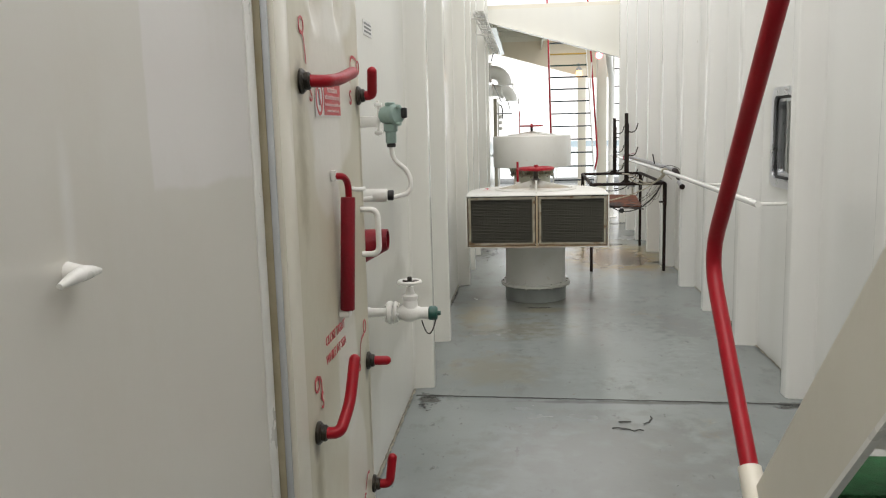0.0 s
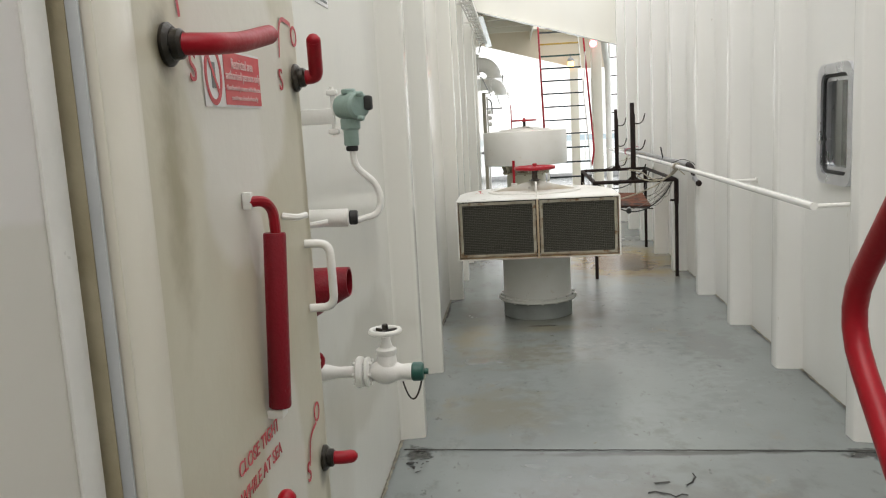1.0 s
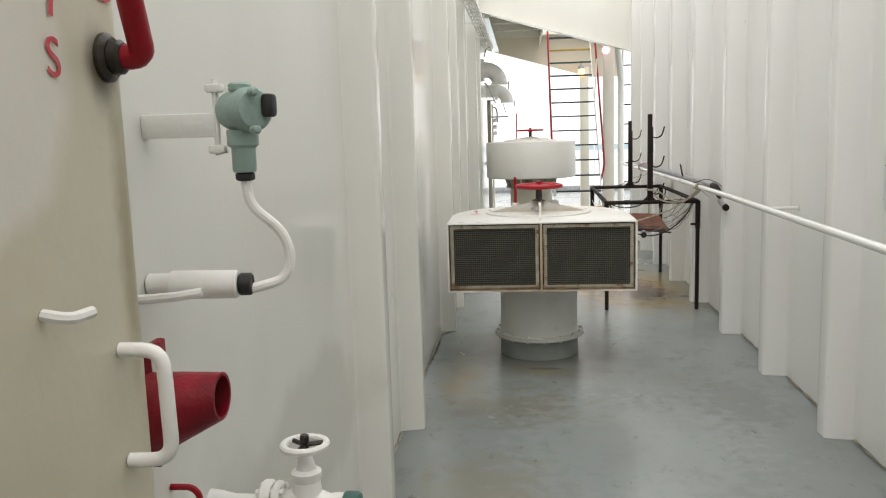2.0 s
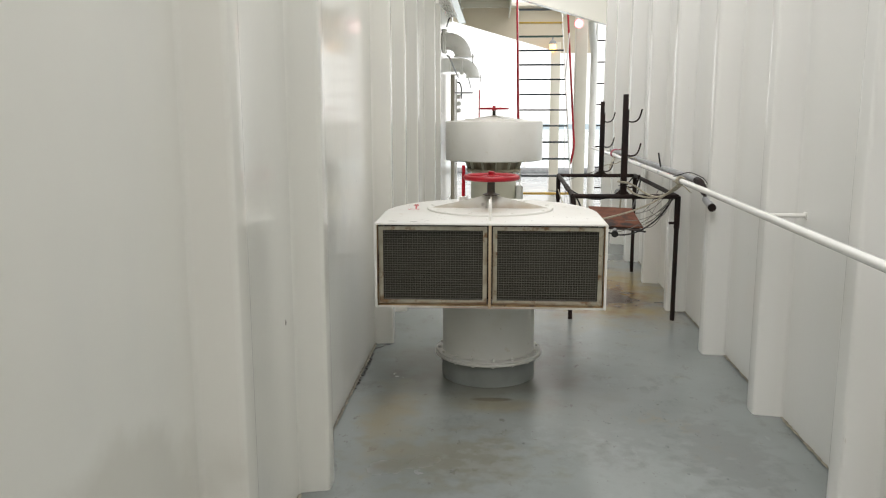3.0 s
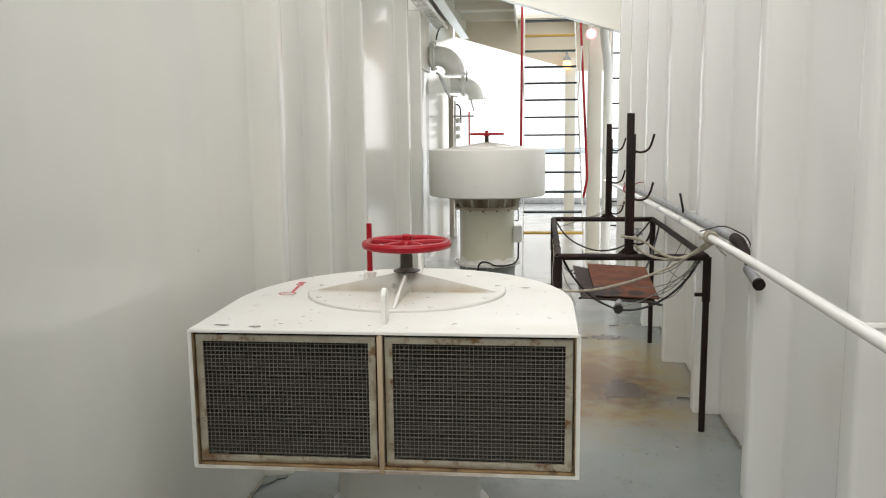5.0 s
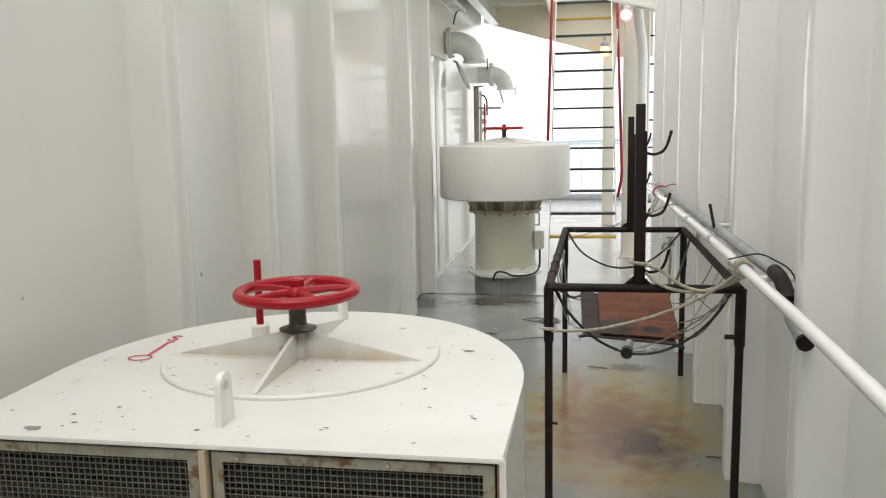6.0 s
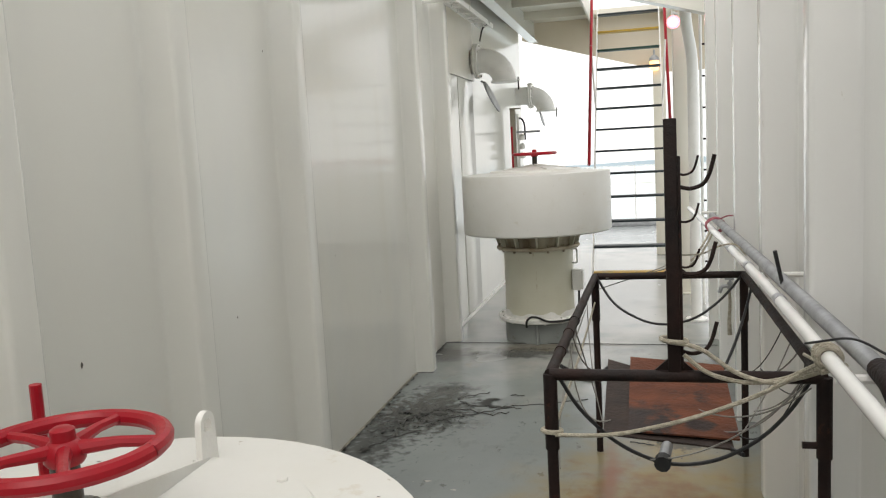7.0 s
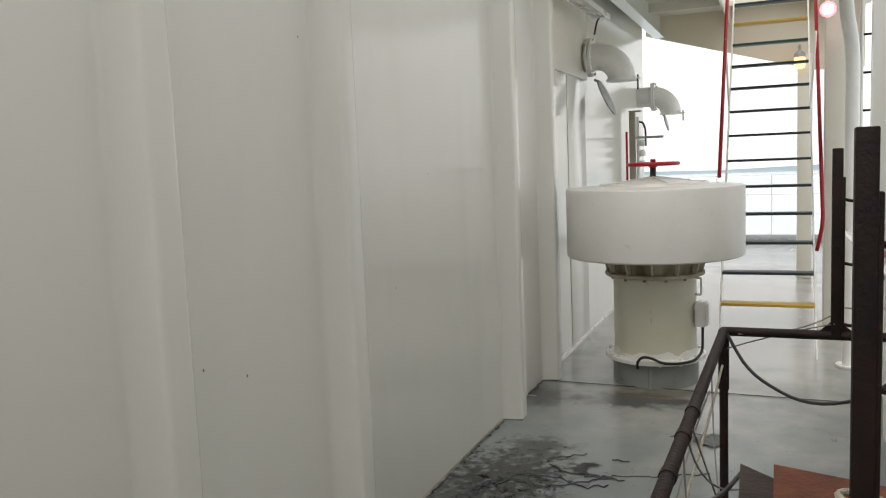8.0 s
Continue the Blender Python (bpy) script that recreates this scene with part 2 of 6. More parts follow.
layer(DECK, smear(dn, p, (-0.02, 10.1, 0), (0.26, 1.0, 1), 2.6, 0.8, freq=19), (0.05, 0.053, 0.05), 0.85)
layer(DECK, smear(dn, p, (0.16, 10.75, 0), (0.34, 0.50, 1), 2.8, 0.7, freq=17), (0.03, 0.032, 0.030), 0.95)
layer(DECK, smear(dn, p, (0.20, 11.15, 0), (0.26, 0.26, 1), 2.2, 0.8, freq=11), (0.05, 0.052, 0.05), 0.8)
layer(DECK, smear(dn, p, (-0.05, 12.1, 0), (0.3, 0.3, 1), 1.2, 0.7, freq=7), (0.07, 0.07, 0.065), 0.8)
layer(DECK, smear(dn, p, (0.55, 12.15, 0), (0.5, 0.20, 1), 1.6, 0.6, freq=8), (0.06, 0.06, 0.055), 0.85)
layer(DECK, smear(dn, p, (0.70, 12.33, 0), (0.50, 0.22, 1), 1.4, 0.8, freq=6), (0.115, 0.095, 0.055), 0.7)
layer(DECK, smear(dn, p, (0.62, 6.83, 0), (0.13, 0.035, 1), 0.5, 0.4, freq=9), (0.03, 0.028, 0.025), 0.9)
layer(DECK, smear(dn, p, (0.62, 6.75, 0), (0.30, 0.16, 1), 1.2, 0.9, freq=6), (0.22, 0.19, 0.11), 0.6)
layer(DECK, smear(dn, p, (0.60, 7.25, 0), (0.80, 0.95, 1), 1.3, 0.8, freq=4), (0.145, 0.14, 0.11), 0.7)
layer(DECK, smear(dn, p, (0.35, 5.1, 0), (0.40, 0.45, 1), 1.6, 0.8, freq=6), (0.22, 0.20, 0.135), 0.5)
layer(DECK, smear(dn, p, (1.0, 3.75, 0), (0.8, 0.7, 1), 2.4, 0.7, freq=7), (0.145, 0.15, 0.14), 0.55)
layer(DECK, smear(dn, p, (0.45, 6.1, 0), (0.5, 0.35, 1), 2.2, 0.7, freq=8), (0.17, 0.16, 0.115), 0.6)
layer(DECK, smear(dn, p, (0.12, 6.6, 0), (0.20, 0.6, 1), 1.5, 0.9, freq=5), (0.25, 0.21, 0.12), 0.6)
layer(DECK, smear(dn, p, (-0.03, 4.56, 0), (0.08, 0.10, 1), 1.8, 0.5, freq=16), (0.03, 0.03, 0.028), 0.9)
layer(DECK, smear(dn, p, (1.93, 4.48, 0), (0.12, 0.07, 1), 1.8, 0.5, freq=16), (0.03, 0.03, 0.028), 0.9)
layer(DECK, smear(dn, p, (1.10, 4.52, 0), (0.9, 0.035, 1), 1.8, 0.6, freq=7), (0.09, 0.09, 0.085), 0.7)
layer(DECK, smear(dn, p, (1.60, 10.35, 0), (0.16, 0.10, 1), 1.9, 0.5, freq=30), (0.05, 0.05, 0.045), 0.7)
layer(DECK, smear(dn, p, (1.65, 6.2, 0), (0.25, 0.5, 1), 2.0, 0.5, freq=11), (0.16, 0.17, 0.165), 0.5)
layer(DECK, smear(dn, p, (0.75, 3.6, 0), (0.6, 0.8, 1), 2.0, 0.5, freq=9), (0.17, 0.175, 0.16), 0.5)
layer(DECK, smear(dn, p, (1.0, 5.6, 0), (0.7, 0.9, 1), 2.0, 0.5, freq=14), (0.29, 0.315, 0.315), 0.3)

DOOR = material("door_cream_paint", (0.60, 0.565, 0.45), 0.32, second=(0.52, 0.475, 0.35), scale=2.5, amount=0.8, grain=30, bump=0.08)
p = position(DOOR)
for c, s in (((0, 2.46, 1.58), (1, 0.27, 0.26)), ((0, 2.40, 1.44), (1, 0.17, 0.18)), ((0, 2.47, 1.30), (1, 0.05, 0.07)), ((0, 2.52, 0.80), (1, 0.15, 0.26)), ((0, 2.60, 0.42), (1, 0.16, 0.25)), ((0, 2.50, 1.86), (1, 0.30, 0.13))):
    layer(DOOR, smear(DOOR.node_tree, p, c, s, 0.7, 0.22, False, 3.2), (0.74, 0.715, 0.66), 0.6)
for c, s in (((0, 2.14, 1.45), (1, 0.06, 0.32)), ((0, 2.83, 1.40), (1, 0.035, 0.3)), ((0, 2.15, 0.58), (1, 0.06, 0.26)), ((0, 2.82, 0.55), (1, 0.035, 0.28))):
    layer(DOOR, smear(DOOR.node_tree, p, c, s, 0.8, 0.9), (0.22, 0.18, 0.075), 0.6)
for c in ((0, 2.14, 1.61), (0, 2.80, 1.59), (0, 2.14, 0.73), (0, 2.79, 0.73)):
    layer(DOOR, smear(DOOR.node_tree, p, c, (1, 0.045, 0.065), 0.9, 0.8, False, 14), (0.06, 0.045, 0.018), 0.85)
PANEL = material("panel_cream_paint", (0.75, 0.725, 0.665), 0.32, second=(0.70, 0.67, 0.60), scale=1.4, amount=0.7, grain=30, bump=0.06)
p = position(PANEL)
layer(PANEL, smear(PANEL.node_tree, p, (0, 1.655, 1.79), (1, 0.240, 0.385), 0.12, 0.04, True), (0.82, 0.79, 0.765), 0.92)
layer(PANEL, smear(PANEL.node_tree, p, (0, 0.95, 1.90), (1, 0.25, 0.23), 0.15, 0.05, True), (0.80, 0.79, 0.765), 0.7)
layer(PANEL, smear(PANEL.node_tree, p, (0, 1.182, 1.42), (1, 0.022, 0.115), 0.5, 0.9, False, 9), (0.88, 0.87, 0.85), 0.75)
mottle(PANEL, 2.0, 0.52, 0.2, (0.69, 0.655, 0.57), 0.5, (1, 1, 0.45), 2.0)


# ---- building blocks ----
def thing(name, base, label, category, group="", kind=""):
    ob = new(name)
    ob.location = base
    ob.empty_display_size = 0.05
    return tagged(ob, label, category, group, kind)


def root_place(ob):
    v = Vector((0, 0, 0))
    while ob:
        v += ob.location
        ob = ob.parent
    return v


def finish(bm, name, mat, origin, smooth=35):
    bmesh.ops.translate(bm, verts=bm.verts, vec=-Vector(origin))
    bmesh.ops.recalc_face_normals(bm, faces=bm.faces)
    me = bpy.data.meshes.new(name)
    bm.to_mesh(me)
    bm.free()
    me.materials.append(mat)
    if smooth:
        me.polygons.foreach_set("use_smooth", [True] * len(me.polygons))
        me.set_sharp_from_angle(angle=radians(smooth))
    return me


def part(name, bm, mat, parent, label="", smooth=35):
    ob = new(name, finish(bm, name, mat, root_place(parent), smooth))
    ob.parent = parent
    return tagged(ob, label)


def solo(name, bm, mat, base, label, category, group="", kind="", smooth=35):
    ob = new(name, finish(bm, name, mat, base, smooth))
    ob.location = base
    return tagged(ob, label, category, group, kind)


def box(a, b, bevel=0.0, bm=None):
    bm = bm or bmesh.new()
    lo = Vector([min(a[i], b[i]) for i in range(3)])
    hi = Vector([max(a[i], b[i]) for i in range(3)])
    r = bmesh.ops.create_cube(bm, size=1, matrix=Matrix.LocRotScale((lo + hi) / 2, None, hi - lo))
    if bevel:
        es = list({e for v in r["verts"] for e in v.link_edges})
        bmesh.ops.bevel(bm, geom=es, offset=bevel, segments=2, affect="EDGES", profile=0.5)
    return bm


def rounded(pts, bend, n=5):
    """A polyline whose corners are turned into arcs."""
    pts = [Vector(q) for q in pts]
    if bend <= 0:
        return pts
    out = [pts[0]]
    for a, c, d in zip(pts, pts[1:], pts[2:]):
        u, v = (a - c), (d - c)
        k = min(bend, u.length * 0.49, v.length * 0.49)
        s, e = c + u.normalized() * k, c + v.normalized() * k
        for i in range(n + 1):
            f = i / n
            out.append(s * (1 - f) ** 2 + c * 2 * f * (1 - f) + e * f * f)
    return out + [pts[-1]]


def tube(pts, r, seg=10, bend=0.0, bm=None, cap=True):
    """A round bar along a line of points; r may be one radius or one for each point."""
    bm = bm or bmesh.new()
    pts = rounded(pts, bend)
    rs = r if isinstance(r, (list, tuple)) else [r] * len(pts)
    t0 = (pts[1] - pts[0]).normalized()
    side = t0.orthogonal().normalized()
    rings = []
    for i, q in enumerate(pts):
        t = (pts[min(i + 1, len(pts) - 1)] - pts[max(i - 1, 0)])
        if t.length < 1e-9:
            t = t0
        t = t.normalized()
        side = (side - t * side.dot(t)).normalized()
        up = t.cross(side)
        rings.append([bm.verts.new(q + (side * math.cos(a) + up * math.sin(a)) * rs[i]) for a in (2 * math.pi * k / seg for k in range(seg))])
    for a, b in zip(rings, rings[1:]):
        for k in range(seg):
            bm.faces.new((a[k], a[(k + 1) % seg], b[(k + 1) % seg], b[k]))
    if cap:
        bm.faces.new(rings[0][::-1])
        bm.faces.new(rings[-1])
    return bm


def lathe(profile, centre, axis=(0, 0, 1), seg=40, bm=None):
    """A turned body: (radius, height) pairs round an axis through centre."""
    bm = bm or bmesh.new()
    c = Vector(centre)
    ax = Vector(axis).normalized()
    u = ax.orthogonal().normalized()
    v = ax.cross(u)
    rings = []
    for r, h in profile:
        if r < 1e-6:
            rings.append([bm.verts.new(c + ax * h)])
        else:
            rings.append([bm.verts.new(c + ax * h + (u * math.cos(a) + v * math.sin(a)) * r) for a in (2 * math.pi * k / seg for k in range(seg))])
    for a, b in zip(rings, rings[1:]):
        for k in range(seg):
            j = (k + 1) % seg
            if len(a) == 1 and len(b) > 1:
                bm.faces.new((a[0], b[k], b[j]))
            elif len(b) == 1 and len(a) > 1:
                bm.faces.new((a[k], a[j], b[0]))
            elif len(a) > 1:
                bm.faces.new((a[k], a[j], b[j], b[k]))
    for ring in (rings[0], rings[-1]):
        if len(ring) > 2 and profile[0] != profile[-1]:
            bm.faces.new(ring)
    return bm


def disc(centre, axis, r, h, bevel=0.003, seg=28, bm=None):
    """A plain round plate or boss with eased edges, from centre along axis."""
    b = min(bevel, r * 0.4, h * 0.4)
    return lathe([(0, 0), (r - b, 0), (r, b), (r, h - b), (r - b, h), (0, h)], centre, axis, seg, bm)


def prism(outline, z0, z1, bevel=0.0, bm=None):
    """An upright prism on an outline in plan."""
    bm = bm or bmesh.new()
    lo = [bm.verts.new((x, y, z0)) for x, y in outline]
    hi = [bm.verts.new((x, y, z1)) for x, y in outline]
    n = len(outline)
    bm.faces.new(lo[::-1])
    top = bm.faces.new(hi)
    for k in range(n):
        bm.faces.new((lo[k], lo[(k + 1) % n], hi[(k + 1) % n], hi[k]))
    if bevel:
        bmesh.ops.bevel(bm, geom=list(top.edges), offset=bevel, segments=3, affect="EDGES", profile=0.5)
    return bm


def slab(a, b, c, d, thick, bm=None):
    """A plate on four corners, with thickness along its normal."""
    bm = bm or bmesh.new()
    q = [Vector(v) for v in (a, b, c, d)]
    n = (q[1] - q[0]).cross(q[3] - q[0]).normalized() * thick
    lo = [bm.verts.new(v) for v in q]
    hi = [bm.verts.new(v + n) for v in q]
    bm.faces.new(lo[::-1])
    bm.faces.new(hi)
    for k in range(4):
        bm.faces.new((lo[k], lo[(k + 1) % 4], hi[(k + 1) % 4], hi[k]))
    return bm


def sag(a, b, drop, n=14, side=0.0):
    """A hanging line between two points."""
    a, b = Vector(a), Vector(b)
    s = (b - a).cross(Vector((0, 0, 1))).normalized() * side
    return [a.lerp(b, i / n) + (Vector((0, 0, -drop)) + s) * (4 * (i / n) * (1 - i / n)) for i in range(n + 1)]


def lettering(text, size, place, mat, parent, name, rot):
    cu = bpy.data.curves.new(name, "FONT")
    cu.body, cu.size, cu.extrude = text, size, 0.0006
    tmp = bpy.data.objects.new(name, cu)
    scene.collection.objects.link(tmp)
    me = bpy.data.meshes.new_from_object(tmp.evaluated_get(bpy.context.evaluated_depsgraph_get()))
    bpy.data.objects.remove(tmp)
    me.transform(pose(*place, *rot))
    me.transform(Matrix.Translation(-root_place(parent)))
    me.materials.clear()
    me.materials.append(mat)
    ob = new(name, me)
    ob.parent = parent
    return ob


def setting(name, bm, mat, label, smooth=35):
    return solo(name, bm, mat, (0, 0, 0), label, "", kind="structure", smooth=smooth)


# ---- the deck ----
bm = bmesh.new()
NX, NY = 12, 120
grid = [[bm.verts.new((-0.6 + 4.2 * i / NX, -4.0 + 26.0 * j / NY, 0.004 * noise.noise(Vector((i * 0.7, j * 0.6, 3.1))))) for i in range(NX + 1)] for j in range(NY + 1)]
for j in range(NY):
    for i in range(NX):
        bm.faces.new((grid[j][i], grid[j][i + 1], grid[j + 1][i + 1], grid[j + 1][i]))
low = bmesh.ops.extrude_face_region(bm, geom=list(bm.faces))
bmesh.ops.translate(bm, verts=[v for v in low["geom"] if isinstance(v, bmesh.types.BMVert)], vec=(0, 0, -0.12))
floor = setting("floor", bm, DECK, "grey painted steel deck with rust stains, cracked paint and sky glare coloured in at the far end", 60)


def crack(points, width, wob, seed):
    """A thin uneven ridge of lifted paint or weld along a line."""
    rng = random.Random(seed)
    b = bmesh.new()
    line = []
    for a, c in zip(points, points[1:]):
        n = max(2, int((Vector(c) - Vector(a)).length / 0.022))
        line += [Vector(a).lerp(Vector(c), i / n) for i in range(n)]
    line.append(Vector(points[-1]))
    d = (line[-1] - line[0]).normalized()
    s = Vector((-d.y, d.x, 0))
    rows = []
    for q in line:
        q = q + s * rng.uniform(-wob, wob)
        w = width * rng.uniform(0.3, 1.2)
        rows.append([b.verts.new(q + s * w + Vector((0, 0, 0.003))), b.verts.new(q + Vector((0, 0, 0.0075))), b.verts.new(q - s * w + Vector((0, 0, 0.003)))])
    for a, c in zip(rows, rows[1:]):
        for k in (0, 1):
            b.faces.new((a[k], a[k + 1], c[k + 1], c[k]))
    return b


DIRT = material("black_deck_grime", (0.025, 0.026, 0.024), 0.7, second=(0.07, 0.07, 0.066), scale=14, amount=0.9)
part("weld_seam", crack([(-0.1, 4.60, 0), (0.74, 4.56, 0)], 0.0035, 0.002, 1), DIRT, floor)
part("weld_seam", crack([(0.74, 4.56, 0), (1.45, 4.527, 0)], 0.003, 0.002, 3), DIRT, floor)
part("weld_seam", crack([(1.45, 4.527, 0), (2.03, 4.50, 0)], 0.006, 0.003, 5), DIRT, floor)
part("weld_seam", crack([(-0.12, 12.45, 0), (1.95, 12.40, 0)], 0.008, 0.003, 2), DIRT, floor)
for i, pts in enumerate((
    [(-0.05, 10.35, 0), (0.1, 10.6, 0), (0.2, 10.72, 0), (0.36, 10.66, 0), (0.50, 10.74, 0), (0.62, 10.86, 0), (0.75, 10.9, 0), (1.1, 11.03, 0)],
    [(0.08, 10.62, 0), (0.24, 10.8, 0), (0.42, 10.78, 0), (0.55, 10.70, 0), (0.66, 10.76, 0)],
    [(0.30, 11.0, 0), (0.38, 10.9, 0), (0.56, 10.84, 0), (0.72, 10.84, 0)],
    [(0.33, 11.05, 0), (0.48, 11.13, 0)],
    [(0.62, 11.1, 0), (0.70, 11.08, 0)],
    [(0.0, 10.1, 0), (0.1, 10.3, 0), (0.22, 10.42, 0)],
    [(0.86, 11.52, 0), (0.96, 11.6, 0), (1.05, 11.55, 0), (0.96, 11.47, 0), (0.87, 11.5, 0)],
    [(0.94, 4.13, 0), (1.02, 4.11, 0), (1.09, 4.105, 0)],
    [(1.09, 4.2, 0), (1.13, 4.22, 0), (1.155, 4.30, 0)],
    [(0.98, 4.21, 0), (1.04, 4.23, 0)],
    [(-0.12, 6.9, 0), (-0.11, 7.70, 0), (-0.02, 7.79, 0)],
    [(-0.12, 9.78, 0), (-0.118, 11.56, 0), (-0.02, 11.575, 0)],
    [(-0.12, 11.8, 0), (-0.118, 12.45, 0), (-0.02, 12.465, 0)],
    [(1.35, 10.33, 0), (1.47, 10.32, 0)],
    [(1.66, 10.7, 0), (1.72, 10.74, 0)],
    [(1.87, 9.0, 0), (1.93, 8.98, 0)],
)):
    part("paint_crack", crack(pts, 0.0058, 0.018, 10 + i), DIRT, floor)
for i, (x, y, nn, sx, sy) in enumerate(((0.62, 10.84, 1, 0, 0),)):
    b = bmesh.new()
    rg = random.Random(70 + i)
    arc = [2.0 + 3.2 * k / 26 for k in range(27)]
    out = [b.verts.new((x - 0.02 + 0.15 * math.cos(t) * rg.uniform(0.85, 1.12), y + 0.10 + 0.10 * math.sin(t) * rg.uniform(0.8, 1.15), 0.0066)) for t in arc]
    inn = [b.verts.new((x + 0.01 + 0.11 * math.cos(t) * rg.uniform(0.85, 1.15), y + 0.09 + 0.075 * math.sin(t) * rg.uniform(0.8, 1.2), 0.0066)) for t in arc]
    for k in range(26):
        b.faces.new((out[k], out[k + 1], inn[k + 1], inn[k]))
    part("bare_patch", b, DIRT, floor, "dark patch where the paint has come off", 0)
b = bmesh.new()
rg = random.Random(81)
b.faces.new([b.verts.new((1.06 + 0.085 * math.cos(t) * rg.uniform(0.7, 1.2), 11.52 + 0.10 * math.sin(t) * rg.uniform(0.6, 1.2), 0.0066)) for t in (2 * math.pi * k / 18 for k in range(18))])
part("bare_patch", b, material("worn_primer", (0.10, 0.105, 0.10), 0.7, second=(0.17, 0.175, 0.17), scale=16, amount=1.0, grain=60, rust=(0.04, 0.04, 0.04), rust_level=0.56, rust_scale=20), floor, "dark patch where the paint has come off", 0)
CAULK = material("dirty_foot_sealant", (0.30, 0.28, 0.22), 0.7, second=(0.12, 0.11, 0.09), scale=14, amount=1.0)
for i, (x, ya, yb) in enumerate(((-0.122, 3.05, 4.7), (-0.122, 4.93, 5.72), (-0.122, 5.95, 7.78), (-0.122, 8.0, 8.6), (-0.122, 8.82, 9.56), (-0.122, 9.8, 11.55), (2.038, 4.65, 5.65), (2.038, 5.86, 6.65), (2.038, 6.87, 7.65), (2.038, 7.87, 8.72), (2.038, 8.95, 9.7), (2.038, 9.92, 10.7))):
    part("foot_bead", crack([(x, ya, 0.004), (x, yb, 0.004)], 0.009, 0.002, 40 + i), CAULK, floor)
rng = random.Random(4)
bm = bmesh.new()


def chip(x, y, s):
    if -0.1 < x < 1.95:
        a0 = rng.uniform(0, 3.1)
        ring = []
        for k2 in range(7):
            a = k2 * 2 * math.pi / 7
            u, v = s * rng.uniform(0.5, 1.7) * math.cos(a), 0.55 * s * rng.uniform(0.4, 1.5) * math.sin(a)
            ring.append(bm.verts.new((x + u * math.cos(a0) - v * math.sin(a0), y + u * math.sin(a0) + v * math.cos(a0), 0.0065)))
        bm.faces.new(ring)


for k in range(90):
    chip(rng.uniform(0.0, 1.9), rng.uniform(3, 16), rng.uniform(0.0015, 0.006))
for k in range(70):
    t = rng.random()
    chip(-0.09 + abs(rng.gauss(0, 0.09)) + 0.12 * t, 9.55 + 1.2 * t, abs(rng.gauss(0, 0.012)) + 0.002)
for k in range(520):
    t = rng.random()
    chip(rng.gauss(0.02 + 0.42 * t, 0.07), rng.gauss(10.35 + 0.42 * t, 0.11), abs(rng.gauss(0, 0.005)) + 0.0015)
for k in range(60):
    chip(rng.gauss(1.58, 0.09), rng.gauss(10.33, 0.06), abs(rng.gauss(0, 0.006)) + 0.0015)
for k in range(20):
    chip(rng.gauss(1.82, 0.06), rng.gauss(8.95, 0.12), abs(rng.gauss(0, 0.006)) + 0.002)
for k in range(30):
    chip(rng.gauss(-0.02, 0.05), rng.gauss(4.52, 0.07), abs(rng.gauss(0, 0.008)) + 0.002)
tagged(part("paint_chip", bm, DIRT, floor, "small dark chips in the deck paint", 0), kind="stuff")


# ---- bulkheads ----
def corrugated(name, side, base, face, ribs, y0, y1, height, mat, label, holes=(), wide=0.12, z0=-0.05):
    """A plate bulkhead with pressed ribs; side is +1 where the ribs point to +x."""
    line = [Vector((base, y0, 0))]
    for r in ribs:
        line += [Vector((base, r - 0.012, 0)), Vector((face, r + 0.012, 0)), Vector((face, r + wide, 0)), Vector((base, r + wide + 0.05, 0))]
    line.append(Vector((base, y1, 0)))
    line = rounded(line, 0.016, 3)
    ys = sorted({y for h in holes for y in h[:2]})
    for y in ys:
        for k in range(len(line) - 1):
            if line[k].y < y < line[k + 1].y:
                line.insert(k + 1, Vector((base, y, 0)))
                break
    zs = sorted({z0, height} | {z for h in holes for z in h[2:]})
    b = bmesh.new()
    back = base - side * 0.09
    fr = [[b.verts.new((q.x, q.y, z)) for z in zs] for q in line]
    bk = [[b.verts.new((back, q.y, z)) for z in zs] for q in line]

    def open_cell(k, j):
        yc, zc = (line[k].y + line[k + 1].y) / 2, (zs[j] + zs[j + 1]) / 2
        return any(h[0] < yc < h[1] and h[2] < zc < h[3] for h in holes)
    for k in range(len(line) - 1):
        for j in range(len(zs) - 1):
            if open_cell(k, j):
                for p1, p2 in (((k, j), (k + 1, j)), ((k, j + 1), (k + 1, j + 1)), ((k, j), (k, j + 1)), ((k + 1, j), (k + 1, j + 1))):
                    b.faces.new((fr[p1[0]][p1[1]], fr[p2[0]][p2[1]], bk[p2[0]][p2[1]], bk[p1[0]][p1[1]]))
                continue
            b.faces.new((fr[k][j], fr[k + 1][j], fr[k + 1][j + 1], fr[k][j + 1]))
            b.faces.new((bk[k][j], bk[k][j + 1], bk[k + 1][j + 1], bk[k + 1][j]))
        b.faces.new((fr[k][-1], fr[k + 1][-1], bk[k + 1][-1], bk[k][-1]))
        b.faces.new((fr[k][0], bk[k][0], bk[k + 1][0], fr[k + 1][0]))
    for k in (0, -1):
        for j in range(len(zs) - 1):
            b.faces.new((fr[k][j], fr[k][j + 1], bk[k][j + 1], bk[k][j]))
    return setting(name, b, mat, label, 75)


